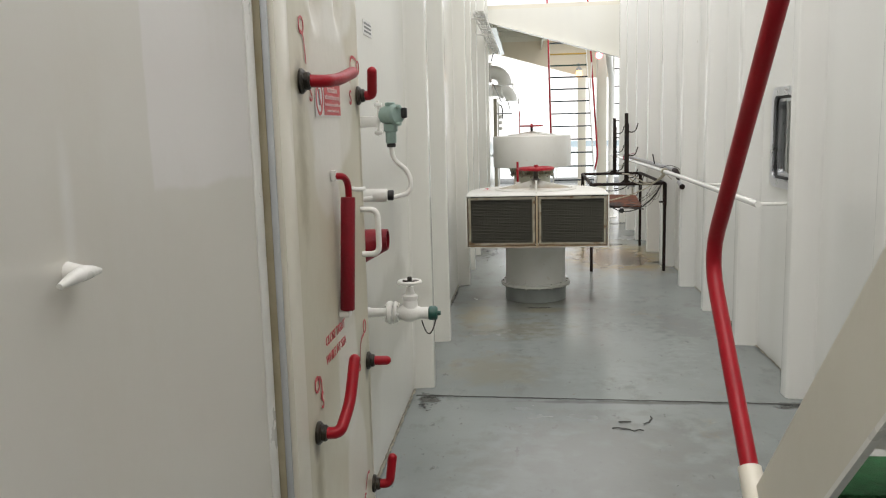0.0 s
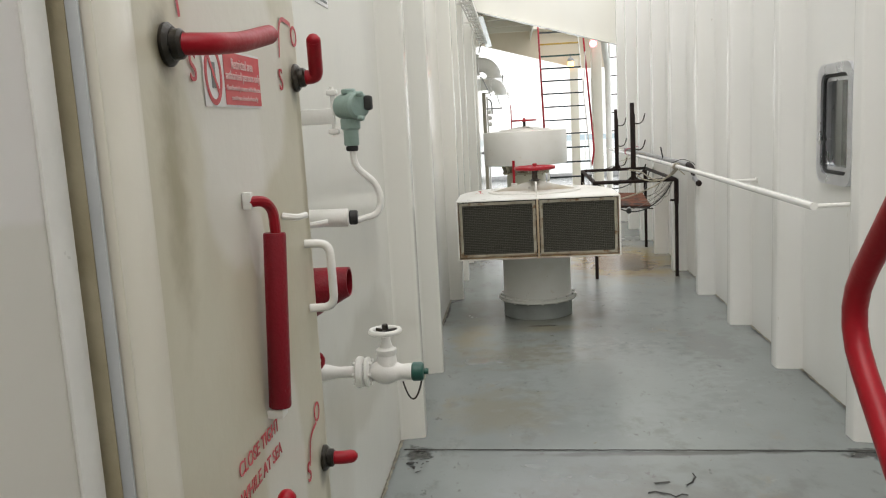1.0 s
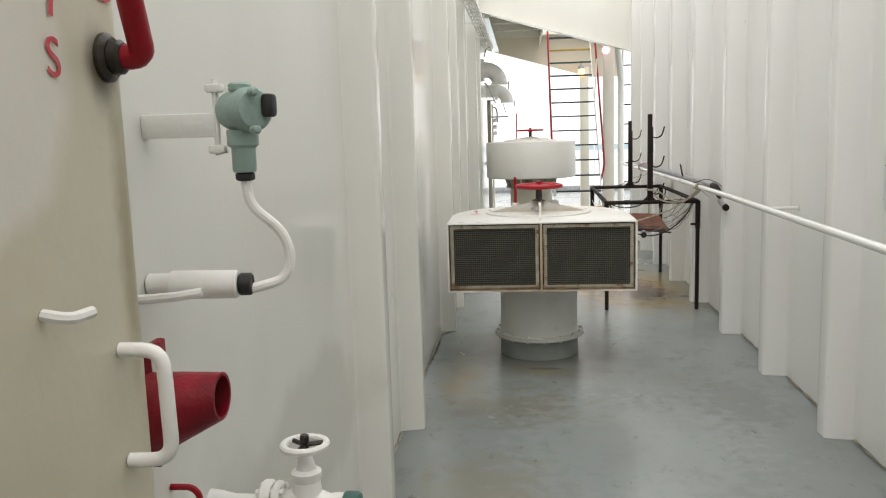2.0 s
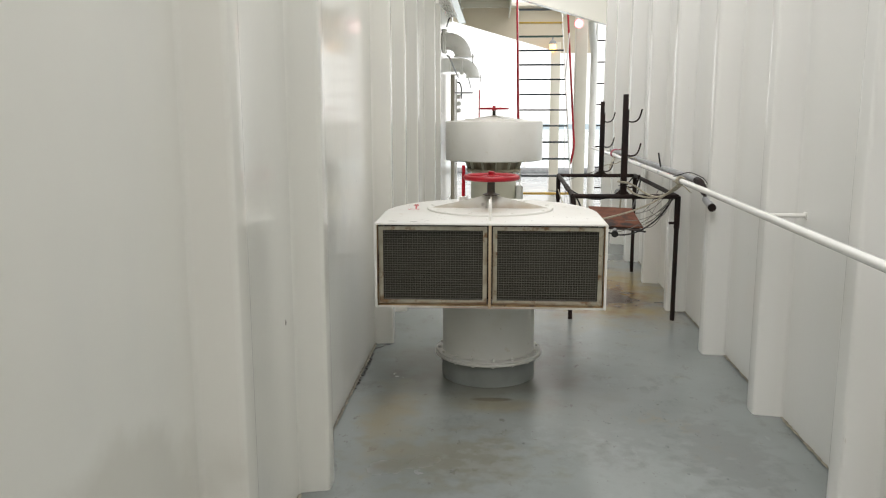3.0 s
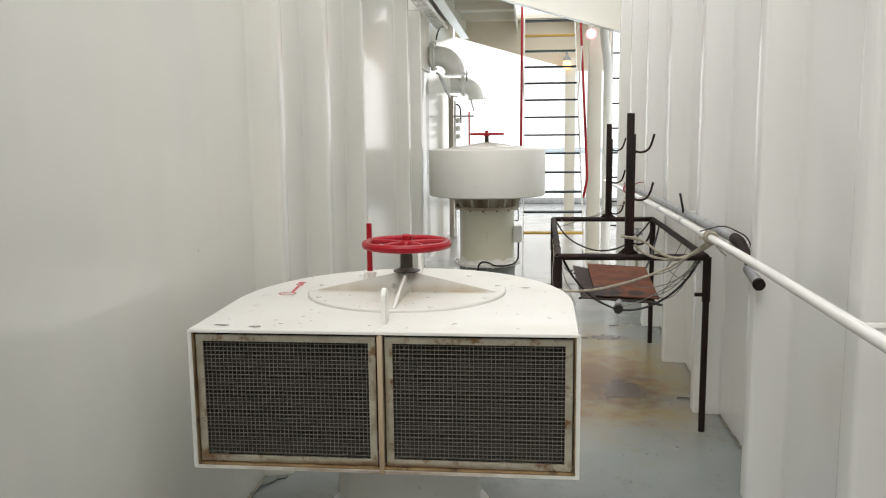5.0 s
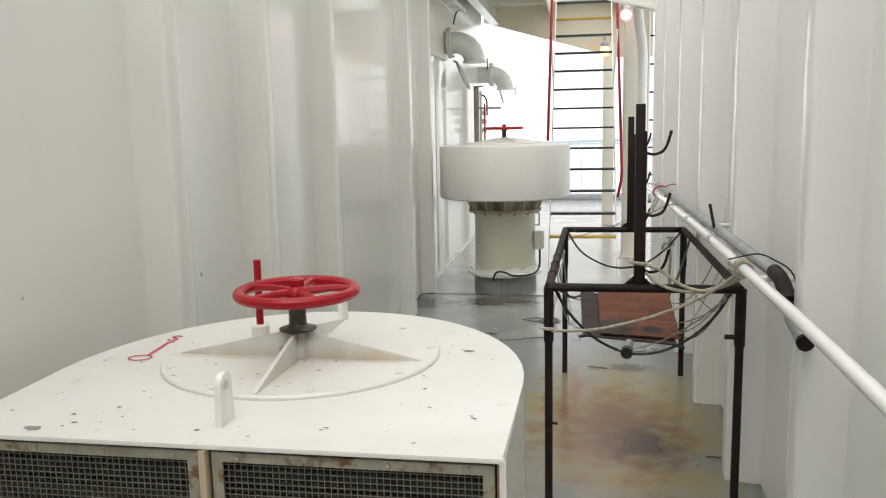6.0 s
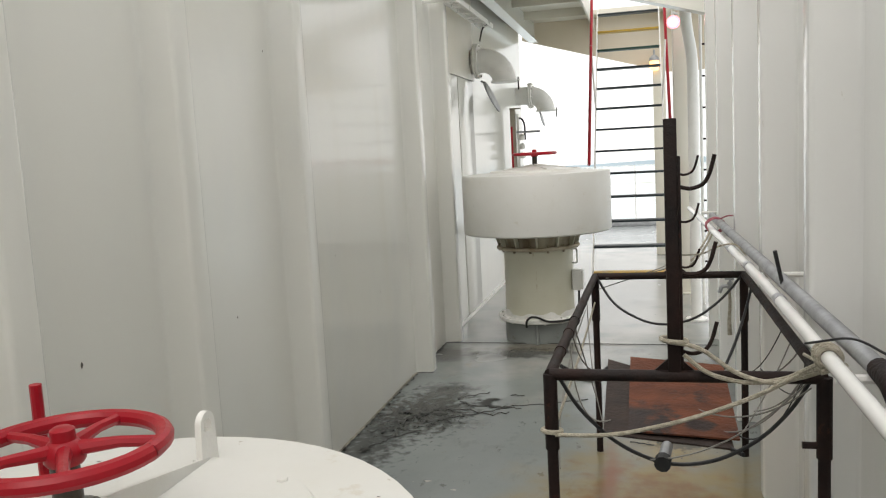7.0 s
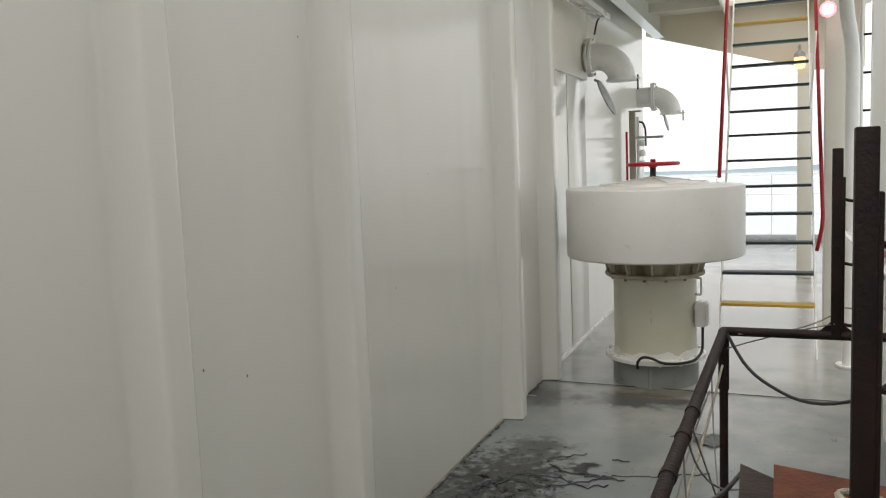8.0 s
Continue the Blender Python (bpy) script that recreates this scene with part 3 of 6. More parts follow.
LEFT_RIBS = [4.74, 5.76, 7.81, 8.63, 9.60, 11.59, 12.48]
RIGHT_RIBS = [-1.5, -0.5, 0.5, 1.5, 2.5, 3.5, 4.60, 5.68, 6.68, 7.68, 8.75, 9.73, 10.72, 11.72, 12.60]
WALL_TOP = 3.6
wall_left = corrugated("wall_left", 1, -0.13, -0.015, LEFT_RIBS, 1.97, 12.80, WALL_TOP, WHITE, "white painted corrugated steel bulkhead")
wall_right = corrugated("wall_right", -1, 2.046, 1.913, RIGHT_RIBS, -3.0, 12.80, WALL_TOP, WHITE_R, "white painted corrugated steel bulkhead with a window", holes=((5.03, 5.395, 1.13, 1.64),))
# the smoother bulkhead panel beside the door
bm = prism([(-0.25, -3.0), (-0.035, -3.0), (-0.035, 1.915), (-0.040, 1.921), (-0.055, 1.922), (-0.25, 1.922)], -0.05, WALL_TOP)
wall_panel = setting("wall_panel", bm, PANEL, "cream painted smooth steel bulkhead with paint touch-ups", 50)
# unseen wall, added to close off the passage behind the camera
setting("wall_unseen_end", box((-0.25, -3.1, -0.05), (2.14, -3.0, WALL_TOP)), WHITE, "unseen white wall added to close the passage behind the start")
# the lower plain bulkhead beyond the corrugated one
setting("wall_far_left", box((-0.25, 12.80, -0.05), (-0.13, 17.3, 3.2)), WHITE, "white painted flat steel bulkhead")
# added sheet: its darker cream paints the shade under the upper deck
setting("wall_shade_sheet", box((-0.129, 12.81, 2.185), (-0.112, 14.06, 3.2), 0.004), CREAM, "thin cream sheet standing in for the shaded upper part of the bulkhead")
setting("wall_doubler", box((-0.1295, 13.38, 0.03), (-0.124, 14.01, 2.18), 0.002), WHITE, "white painted doubler plate on the flat bulkhead")
bm = box((-0.129, 12.95, 0), (-0.118, 17.28, 0.03))
setting("trim", bm, FIT, "white painted foot strip along the bulkhead")

mottle(WHITE, 2.2, 0.50, 0.30, (0.64, 0.60, 0.48), 0.16, (1, 1, 0.16), 2.0, 2)
mottle(WHITE, 1.6, 0.48, 0.25, (0.66, 0.66, 0.64), 0.35, (1, 1, 0.5), 9.0, 3)
mottle(WHITE_R, 2.2, 0.50, 0.30, (0.70, 0.67, 0.59), 0.22, (1, 1, 0.16), 4.0, 2)
mottle(WHITE_R, 30, 0.70, 0.03, (0.45, 0.41, 0.32), 0.4, (1, 1, 0.3), 12.0)
mottle(WHITE, 30, 0.71, 0.03, (0.42, 0.38, 0.28), 0.35, (1, 1, 0.3), 6.0)
p = position(WHITE)
layer(WHITE, smear(WHITE.node_tree, p, (-0.13, 4.05, 0.60), (1, 0.75, 0.28), 1.1, 0.35, freq=3), (0.50, 0.48, 0.41), 0.4)
layer(WHITE, smear(WHITE.node_tree, p, (-0.13, 3.45, 0.55), (1, 0.30, 0.45), 1.1, 0.6, freq=4), (0.54, 0.51, 0.43), 0.35)
vt = VENT.node_tree
p = position(VENT)
layer(VENT, smear(vt, p, (0.609, 7.225, 1.02), (0.065, 0.06, 0.045), 0.9, 0.7, freq=20), (0.12, 0.09, 0.05), 0.8)
layer(VENT, smear(vt, p, (0.78, 7.215, 0.96), (0.24, 0.035, 0.05), 1.4, 0.9, freq=14), (0.46, 0.38, 0.27), 0.7)
layer(VENT, smear(vt, p, (0.42, 7.215, 0.96), (0.22, 0.03, 0.04), 1.4, 0.9, freq=14), (0.46, 0.39, 0.29), 0.6)
layer(VENT, smear(vt, p, (0.60, 7.10, 0.96), (0.14, 0.12, 0.05), 1.8, 0.9, freq=16), (0.50, 0.43, 0.32), 0.45)
layer(VENT, smear(vt, p, (0.565, 7.205, 0.975), (0.022, 0.03, 0.02), 1.0, 0.5, freq=30), (0.05, 0.035, 0.02), 0.9)
layer(VENT, smear(vt, p, (0.45, 7.30, 0.96), (0.14, 0.12, 0.06), 1.0, 0.9, freq=9), (0.53, 0.47, 0.36), 0.6)
layer(VENT, smear(vt, p, (0.61, 6.69, 0.528), (0.62, 0.03, 0.010), 1.2, 0.9, freq=12), (0.20, 0.11, 0.05), 0.8)
layer(VENT, smear(vt, p, (0.615, 12.45, 0.73), (0.34, 0.3, 0.10), 0.8, 0.9, freq=9), (0.50, 0.44, 0.32), 0.6)
mottle(VENT, 8, 0.62, 0.08, (0.50, 0.44, 0.33), 0.4, (1, 1, 1), 1.0)
mottle(VENT, 26, 0.66, 0.03, (0.25, 0.19, 0.11), 0.55, (1, 1, 0.6), 8.0)
mottle(VENT, 3.0, 0.52, 0.2, (0.58, 0.56, 0.49), 0.55, (1, 1, 1), 14.0)
mottle(VENT, 55, 0.69, 0.03, (0.42, 0.30, 0.10), 0.6, (1, 1, 1), 18.0)
SPOT = material("dark_wall_spot", (0.12, 0.11, 0.09), 0.7, scale=40)
for x, y, z, sz in ((-0.13, 8.198, 0.976, 0.010), (-0.13, 7.902, 0.958, 0.009), (-0.13, 5.62, 0.73, 0.014), (-0.13, 5.10, 1.53, 0.008), (-0.13, 8.92, 0.99, 0.006), (-0.13, 9.53, 2.0, 0.006), (-0.13, 8.76, 1.147, 0.006), (-0.13, 9.12, 0.92, 0.006), (-0.13, 10.2, 1.02, 0.005), (-0.13, 5.2, 1.60, 0.005), (-0.13, 7.2, 1.1, 0.005), (-0.13, 10.9, 0.7, 0.005), (-0.13, 10.6, 1.5, 0.004)):
    b = bmesh.new()
    rg = random.Random(int(y * 1000))
    b.faces.new([b.verts.new((x + 0.0015, y + sz * 0.6 * math.cos(a) * rg.uniform(0.5, 1.2), z + sz * math.sin(a) * rg.uniform(0.5, 1.4))) for a in (2 * math.pi * k / 8 for k in range(8))])
    part("rust_spot", b, SPOT, wall_left, "", 0)

# ---- overhead structure ----
b = bmesh.new()
pl = [(-0.13, 3.05), (1.92, 2.45), (2.30, 2.45), (2.30, 3.2), (-0.13, 3.2)]
f = [b.verts.new((x, 12.70, z)) for x, z in pl]
g = [b.verts.new((x, 12.72, z)) for x, z in pl]
b.faces.new(f)
b.faces.new(g[::-1])
for k in range(5):
    b.faces.new((f[k], g[k], g[(k + 1) % 5], f[(k + 1) % 5]))
setting("beam", b, WHITE, "white painted steel bracket beam across the walkway", 0)
b = slab((-0.13, 12.64, 3.05), (1.92, 12.64, 2.45), (1.92, 12.78, 2.45), (-0.13, 12.78, 3.05), -0.012)
setting("beam_flange", b, WHITE, "white painted flange under the bracket beam", 0)
b = bmesh.new()
pl = [(-0.13, 2.98), (1.80, 2.42), (2.30, 2.42), (2.30, 3.2), (-0.13, 3.2)]
f = [b.verts.new((x, 17.60, z)) for x, z in pl]
g = [b.verts.new((x, 17.63, z)) for x, z in pl]
b.faces.new(f)
b.faces.new(g[::-1])
for k in range(5):
    b.faces.new((f[k], g[k], g[(k + 1) % 5], f[(k + 1) % 5]))
setting("beam_far", b, TAN, "cream painted steel bracket beam under the upper deck, its shaded tan tone put into the colour", 0)
# upper deck, with the ladder's opening
bm = box((-0.25, 12.72, 3.2), (0.86, 18.2, 3.26))
box((1.78, 12.72, 3.2), (2.4, 18.2, 3.26), 0, bm)
box((0.86, 12.72, 3.2), (1.78, 14.3, 3.26), 0, bm)
box((0.86, 17.3, 3.2), (1.78, 18.2, 3.26), 0, bm)
for y in (13.6, 14.6, 15.6, 16.6):
    box((-0.13, y, 3.10), (0.86, y + 0.015, 3.2), 0, bm)
box((0.845, 12.74, 3.02), (0.865, 17.58, 3.2), 0, bm)
box((1.775, 12.74, 3.02), (1.795, 17.58, 3.2), 0, bm)
setting("ceiling", bm, CREAM, "cream painted underside of the upper deck with stiffeners", 0)
bm = box((0.03, 12.74, 2.95), (0.05, 17.58, 3.2))
box((-0.02, 12.74, 2.938), (0.10, 17.58, 2.95), 0, bm)
setting("girder", bm, WHITE, "white painted longitudinal deck girder", 0)
# unseen slab added behind the start to keep sky light off the near panel
bm = box((-0.25, -3.1, 2.62), (0.95, -0.3, 2.70))
box((0.95, -3.1, 2.62), (2.14, -1.2, 2.70), 0, bm)
setting("ceiling_shade_slab", bm, CREAM, "unseen cream slab added overhead to shade the near bulkhead", 0)


# ---- the weathertight door ----
def dog(parent, y, z, lever, mark_o, mark_s, arc):
    """A dog of the door: greasy boss and red lever, with its painted open and shut marks."""
    boss = part("dog_boss", disc((-0.012, y, z), (1, 0, 0), 0.030, 0.022, 0.006), GREASE, parent, "greasy steel boss")
    disc_bm = disc((0.006, y, z), (1, 0, 0), 0.021, 0.018, 0.004)
    part("dog_hub", disc_bm, GREASE, boss)
    pts = [Vector((0.014, y, z))] + [Vector(q) for q in lever]
    tb = tube(pts, 0.0155, 12, 0.035)
    end = pts[-1]
    lathe([(0, -0.0155), (0.009, -0.012), (0.0145, -0.005), (0.0155, 0.0), (0.0145, 0.005), (0.009, 0.012), (0, 0.0155)], end, (0, 0, 1), 12, tb)
    part("dog_lever", tb, RED, boss, "bent red painted lever")
    if mark_o:
        lettering("O", 0.062, (0.0014, *mark_o), RED_MARK, parent, "open_mark", (90, 0, 90))
    if mark_s:
        lettering("S", 0.062, (0.0014, *mark_s), RED_MARK, parent, "shut_mark", (90, 0, 90))
    if arc:
        b = bmesh.new()
        line = rounded([Vector((0.0012, *q)) for q in arc], 0.06, 6)
        rows = []
        for i, q in enumerate(line):
            t = (line[min(i + 1, len(line) - 1)] - line[max(i - 1, 0)]).normalized()
            s = Vector((0, -t.z, t.y)) * 0.0045
            rows.append((b.verts.new(q + s), b.verts.new(q - s)))
        for u, v in zip(rows, rows[1:]):
            b.faces.new((u[0], u[1], v[1], v[0]))
        part("turn_mark", b, RED_MARK, parent, "", 0)


def rounded_rect(y0, y1, z0, z1, r, n=6):
    out = []
    for cy, cz, a0 in ((y1 - r, z1 - r, 0), (y0 + r, z1 - r, 90), (y0 + r, z0 + r, 180), (y1 - r, z0 + r, 270)):
        for k in range(n + 1):
            a = radians(a0 + 90 * k / n)
            out.append((cy + r * math.cos(a), cz + r * math.sin(a)))
    return out


def wall_plate(outline, x0, x1, bevel=0.0):
    """A plate standing in a plane of constant x, on an outline of (y, z)."""
    b = bmesh.new()
    lo = [b.verts.new((x0, y, z)) for y, z in outline]
    hi = [b.verts.new((x1, y, z)) for y, z in outline]
    n = len(outline)
    b.faces.new(lo)
    top = b.faces.new(hi[::-1])
    for k in range(n):
        b.faces.new((lo[k], hi[k], hi[(k + 1) % n], lo[(k + 1) % n]))
    if bevel:
        bmesh.ops.bevel(b, geom=list(top.edges), offset=bevel, segments=3, affect="EDGES", profile=0.5)
    return b


def wall_ring(outer, inner, x0, x1):
    """A flat ring in a plane of constant x, between two outlines of as many points."""
    b = bmesh.new()
    q = [[b.verts.new((x, y, z)) for y, z in o] for o, x in ((outer, x0), (outer, x1), (inner, x1), (inner, x0))]
    n = len(outer)
    for a in range(4):
        for k in range(n):
            b.faces.new((q[a][k], q[a][(k + 1) % n], q[(a + 1) % 4][(k + 1) % n], q[(a + 1) % 4][k]))
    return b


door = thing("weathertight_door", (-0.06, 2.5, 0.16), "closed cream steel weathertight door with red dog levers", "door")
def dished_plate(y0, y1, z0, z1, depth, lip, hollows):
    """A thin pressed plate: turned-back edges, slightly wavy, with long shallow hollows (y, z, half width, half height, depth)."""
    b = bmesh.new()
    ny, nz = 72, 130
    rows = []
    for k in range(nz + 1):
        z = z0 + (z1 - z0) * (0.5 - 0.5 * math.cos(math.pi * k / nz)) if k not in (0, nz) else (z0, z1)[k > 0]
        row = []
        for i in range(ny + 1):
            y = y0 + (y1 - y0) * (0.5 - 0.5 * math.cos(math.pi * i / ny))
            e = min(min(y - y0, y1 - y), min(z - z0, z1 - z))
            u = max(0.0, 1.0 - e / lip)
            x = -depth * (1.0 - math.sqrt(max(0.0, 1.0 - u * u)))
            x -= 0.0016 * (0.5 + 0.5 * noise.noise(Vector((y * 4.5, z * 2.6, 1.7))))
            for hy, hz, hw, hh, hd in hollows:
                q = ((y - hy) / hw) ** 2 + ((z - hz) / hh) ** 2
                if q < 1:
                    x -= hd * (1 - q) ** 2
            row.append(b.verts.new((x, y, z)))
        rows.append(row)
    for a, c in zip(rows, rows[1:]):
        for i in range(ny):
            b.faces.new((a[i], a[i + 1], c[i + 1], c[i]))
    back = {}
    for e in [e for e in b.edges if e.is_boundary]:
        for v in e.verts:
            if v not in back:
                back[v] = b.verts.new((-depth - 0.006, v.co.y, v.co.z))
        b.faces.new((e.verts[0], e.verts[1], back[e.verts[1]], back[e.verts[0]]))
    return b


part("door_plate", dished_plate(1.945, 2.868, 0.16, 2.06, 0.062, 0.026, ((2.33, 1.90, 0.07, 0.17, 0.045), (2.58, 1.92, 0.065, 0.16, 0.045), (2.50, 0.62, 0.16, 0.2, 0.004), (2.28, 1.30, 0.06, 0.12, 0.003))), DOOR, door, "", 60)
part("door_edge", wall_plate(rounded_rect(1.948, 2.046, 0.20, 2.02, 0.03), -0.01, 0.006, 0.005), CREAM, door, "brighter cream closing strip")
part("coaming", wall_ring(rounded_rect(1.978, 2.905, 0.11, 2.11, 0.12), rounded_rect(2.05, 2.862, 0.18, 2.04, 0.09), -0.13, -0.066), WHITE, door, "white painted door coaming")
dog(door, 2.157, 1.617, [(0.056, 2.172, 1.616), (0.070, 2.25, 1.624), (0.078, 2.378, 1.648)], (2.148, 1.728), (2.222, 1.572), [(2.155, 1.735), (2.19, 1.73), (2.205, 1.66)])
dog(door, 2.815, 1.605, [(0.046, 2.818, 1.605), (0.058, 2.765, 1.676)], (2.795, 1.672), (2.683, 1.575), [(2.80, 1.715), (2.715, 1.725), (2.70, 1.64)])
dog(door, 2.153, 0.742, [(0.055, 2.155, 0.742), (0.070, 2.215, 0.80), (0.075, 2.27, 0.90)], (2.135, 0.845), (2.19, 0.79), [(2.16, 0.88), (2.20, 0.875), (2.205, 0.815)])
dog(door, 2.806, 0.739, [(0.042, 2.808, 0.738), (0.060, 2.822, 0.735)], (2.74, 0.845), (2.655, 0.745), [(2.755, 0.845), (2.695, 0.835), (2.68, 0.775)])
dog(door, 2.82, 0.30, [(0.055, 2.82, 0.30), (0.066, 2.83, 0.39)], None, (2.66, 0.29), [(2.68, 0.34), (2.72, 0.38), (2.75, 0.375)])
dog(door, 2.157, 1.98, [(0.055, 2.16, 1.98), (0.07, 2.20, 1.93)], None, None, None)
dog(door, 2.833, 1.98, [(0.055, 2.84, 1.98), (0.066, 2.842, 1.93)], None, None, None)
# the red lever in its sleeve
lever = part("door_lever", tube([(0.008, 2.405, 1.375), (0.030, 2.425, 1.375), (0.036, 2.455, 1.355), (0.036, 2.46, 1.31)], 0.0095, 10, 0.02), RED, door, "red door lever rod")
part("sleeve", lathe([(0.0, 0.0), (0.019, 0.0), (0.0205, 0.004), (0.0205, 0.316), (0.019, 0.32), (0.012, 0.32), (0.012, 0.30), (0, 0.30)], (0.022, 2.443, 0.994), (0.036, 0.055, 1), 20), RED_DULL, lever, "scuffed dark red sleeve")
part("lever_bracket", box((0.0, 2.398, 1.362), (0.016, 2.414, 1.392), 0.003), FIT, lever)
part("lever_foot", box((0.0, 2.43, 0.975), (0.03, 2.465, 0.992), 0.003), FIT, lever)
# grab handle and clip
part("grab_handle", tube([(0.0, 2.785, 1.245), (0.055, 2.785, 1.245), (0.055, 2.79, 1.10), (0.0, 2.785, 1.10)], 0.0095, 12, 0.03), FIT, door, "cream painted grab handle")
part("hook_clip", tube([(0.0, 2.632, 1.325), (0.03, 2.632, 1.32), (0.04, 2.66, 1.322)], 0.007, 8, 0.012), FIT, door, "white painted hook")
lettering("CLOSE TIGHT", 0.036, (0.0014, 2.265, 0.935), RED_MARK, door, "warning_text", (90, 0, 90))
lettering("WHILE AT SEA", 0.036, (0.0014, 2.262, 0.885), RED_MARK, door, "warning_text", (90, 0, 90))

sign = thing("warning_sign", (0.002, 2.45, 1.53), "red and white restricted-entry sign on the door", "sign")
part("sign_sheet", box((0.0005, 2.276, 1.536), (0.0009, 2.556, 1.630), 0.0), SIGNWHITE, sign, "", 0)
part("sign_field", box((0.0013, 2.366, 1.540), (0.0018, 2.553, 1.626), 0.0), SIGNRED, sign, "red printed field", 0)


def print_line(text, y0, y1, z0, z1):
    """One printed line of the sign, fitted into its width and height."""
    ob = lettering(text, 0.02, (0.0026, y0, z0), SIGNPINK, sign, "sign_text", (90, 0, 90))
    vs = ob.data.vertices
    a, b2 = min(v.co.y for v in vs), max(v.co.y for v in vs)
    c, d = min(v.co.z for v in vs), max(v.co.z for v in vs)
    o = root_place(sign)
    for v in vs:
        v.co.y = (v.co.y - a) / (b2 - a) * (y1 - y0) + y0 - o.y
        v.co.z = (v.co.z - c) / (d - c) * (z1 - z0) + z0 - o.z


print_line("Restricted area", 2.402, 2.513, 1.600, 1.617)
print_line("authorised persons only", 2.371, 2.549, 1.577, 1.596)
print_line("Unauthorised presence within this area", 2.372, 2.548, 1.5615, 1.5725)
print_line("constitutes a breach of security", 2.392, 2.530, 1.5455, 1.5560)
ring_o = [(2.318 + 0.037 * math.cos(a), 1.585 + 0.047 * math.sin(a)) for a in (math.pi * k / 16 for k in range(32))]
ring_i = [(2.318 + 0.028 * math.cos(a), 1.585 + 0.038 * math.sin(a)) for a in (math.pi * k / 16 for k in range(32))]
part("ban_ring", wall_ring(ring_o, ring_i, 0.0013, 0.0018), SIGNRED, sign, "", 0)
part("ban_bar", slab((0.0022, 2.294, 1.613), (0.0022, 2.301, 1.616), (0.0022, 2.342, 1.557), (0.0022, 2.335, 1.554), 0.0006), SIGNRED, sign, "", 0)
part("print_block", box((0.0013, 2.309, 1.565), (0.0018, 2.326, 1.605), 0.0), GREYMARK, sign, "", 0)

plate = thing("notice_plate", (-0.128, 3.69, 1.90), "small white printed plate on the bulkhead", "notice")
part("plate_sheet", box((-0.1295, 3.60, 1.885), (-0.127, 3.78, 1.945)), SIGNWHITE, plate, "", 0)
for z in (1.90, 1.916, 1.932):
    part("print_bar", box((-0.127, 3.615, z - 0.004), (-0.1262, 3.765, z + 0.004)), GREYMARK, plate, "", 0)

# the groove and gasket between the panel and the door
bm = box((-0.128, 1.923, 0.05), (-0.100, 1.976, 2.3))
groove = setting("trim_groove", bm, GROOVE, "olive-brown recessed strip beside the door", 0)
part("gasket", box((-0.021, 1.9385, 0.24), (-0.006, 1.9445, 1.99), 0.002), GASKET, door, "grey rubber gasket strip")
gasket_ledge = setting("trim_ledge", box((-0.062, 1.9395, 0.22), (-0.0215, 1.9445, 2.0)), GROOVE, "olive-brown ledge that carries the rubber strip", 0)
setting("trim_lip", box((-0.037, 1.874, -0.04), (-0.0305, 1.9205, 3.5), 0.0025), FIT, "bright white painted lip along the bulkhead's edge")
# padeye on the panel
pe = thing("wall_cleat", (-0.035, 1.17, 1.33), "white painted cleat welded on the bulkhead", "cleat")
part("cleat_body", lathe([(0, 0.03), (0.008, 0.026), (0.011, 0.012), (0.014, 0), (0, 0)], (-0.035, 1.17, 1.335), (1, 0, 0), 12), FIT, pe)
part("cleat_horn", tube([(-0.014, 1.115, 1.328), (-0.012, 1.14, 1.333), (-0.01, 1.162, 1.336), (-0.012, 1.184, 1.334), (-0.014, 1.206, 1.331)], [0.004, 0.008, 0.010, 0.008, 0.004], 12), FIT, pe)


# ---- fittings beside the door ----
tr = thing("pressure_transmitter", (-0.13, 3.2, 1.48), "grey-green enamelled transmitter on a white wall bracket", "transmitter")
part("bracket_stub", box((-0.13, 3.16, 1.505), (0.0, 3.185, 1.545), 0.003), FIT, tr, "white painted bracket")
clamp = part("clamp", tube([(0.0, 3.165, 1.475), (0.0, 3.165, 1.60)], 0.0055, 8), FIT, tr)
for z in (1.485, 1.585):
    part("clamp_nut", box((-0.014, 3.155, z - 0.007), (0.014, 3.175, z + 0.007), 0.003), FIT, clamp)
bm = lathe([(0, 0.0), (0.020, 0.002), (0.030, 0.010), (0.033, 0.02), (0.033, 0.06), (0.036, 0.062), (0.036, 0.082), (0.030, 0.09), (0.012, 0.094), (0, 0.094)], (0.012, 3.19, 1.548), (0.75, -0.66, 0.0), 22)
part("housing", bm, GREYGREEN, tr)
bm = lathe([(0, 0.0), (0.018, 0.0), (0.02, 0.004), (0.02, 0.04), (0.026, 0.045), (0.026, 0.07), (0, 0.07)], (0.045, 3.16, 1.446), (0, 0, 1), 18)
part("lower_body", bm, GREYGREEN, tr)
part("top_cap", disc((0.045, 3.16, 1.578), (0, 0, 1), 0.019, 0.014), GREYGREEN, tr)
for z in (1.515, 1.575):
    part("housing_lug", disc((0.075, 3.12, z), (0.75, -0.66, 0), 0.007, 0.02), GREYGREEN, tr)
part("plug", box((0.088, 3.128, 1.535), (0.108, 3.158, 1.572), 0.006), RUBBER, tr, "black plastic plug")
part("gland", disc((0.045, 3.16, 1.432), (0, 0, 1), 0.016, 0.014), RUBBER, tr, "black cable gland")
part("conduit", tube(rounded([(0.045, 3.16, 1.434), (0.05, 3.16, 1.39), (0.10, 3.17, 1.345), (0.112, 3.175, 1.30), (0.10, 3.17, 1.262), (0.045, 3.15, 1.25)], 0.06, 6), 0.0088, 10), FIT, tr, "white flexible conduit")
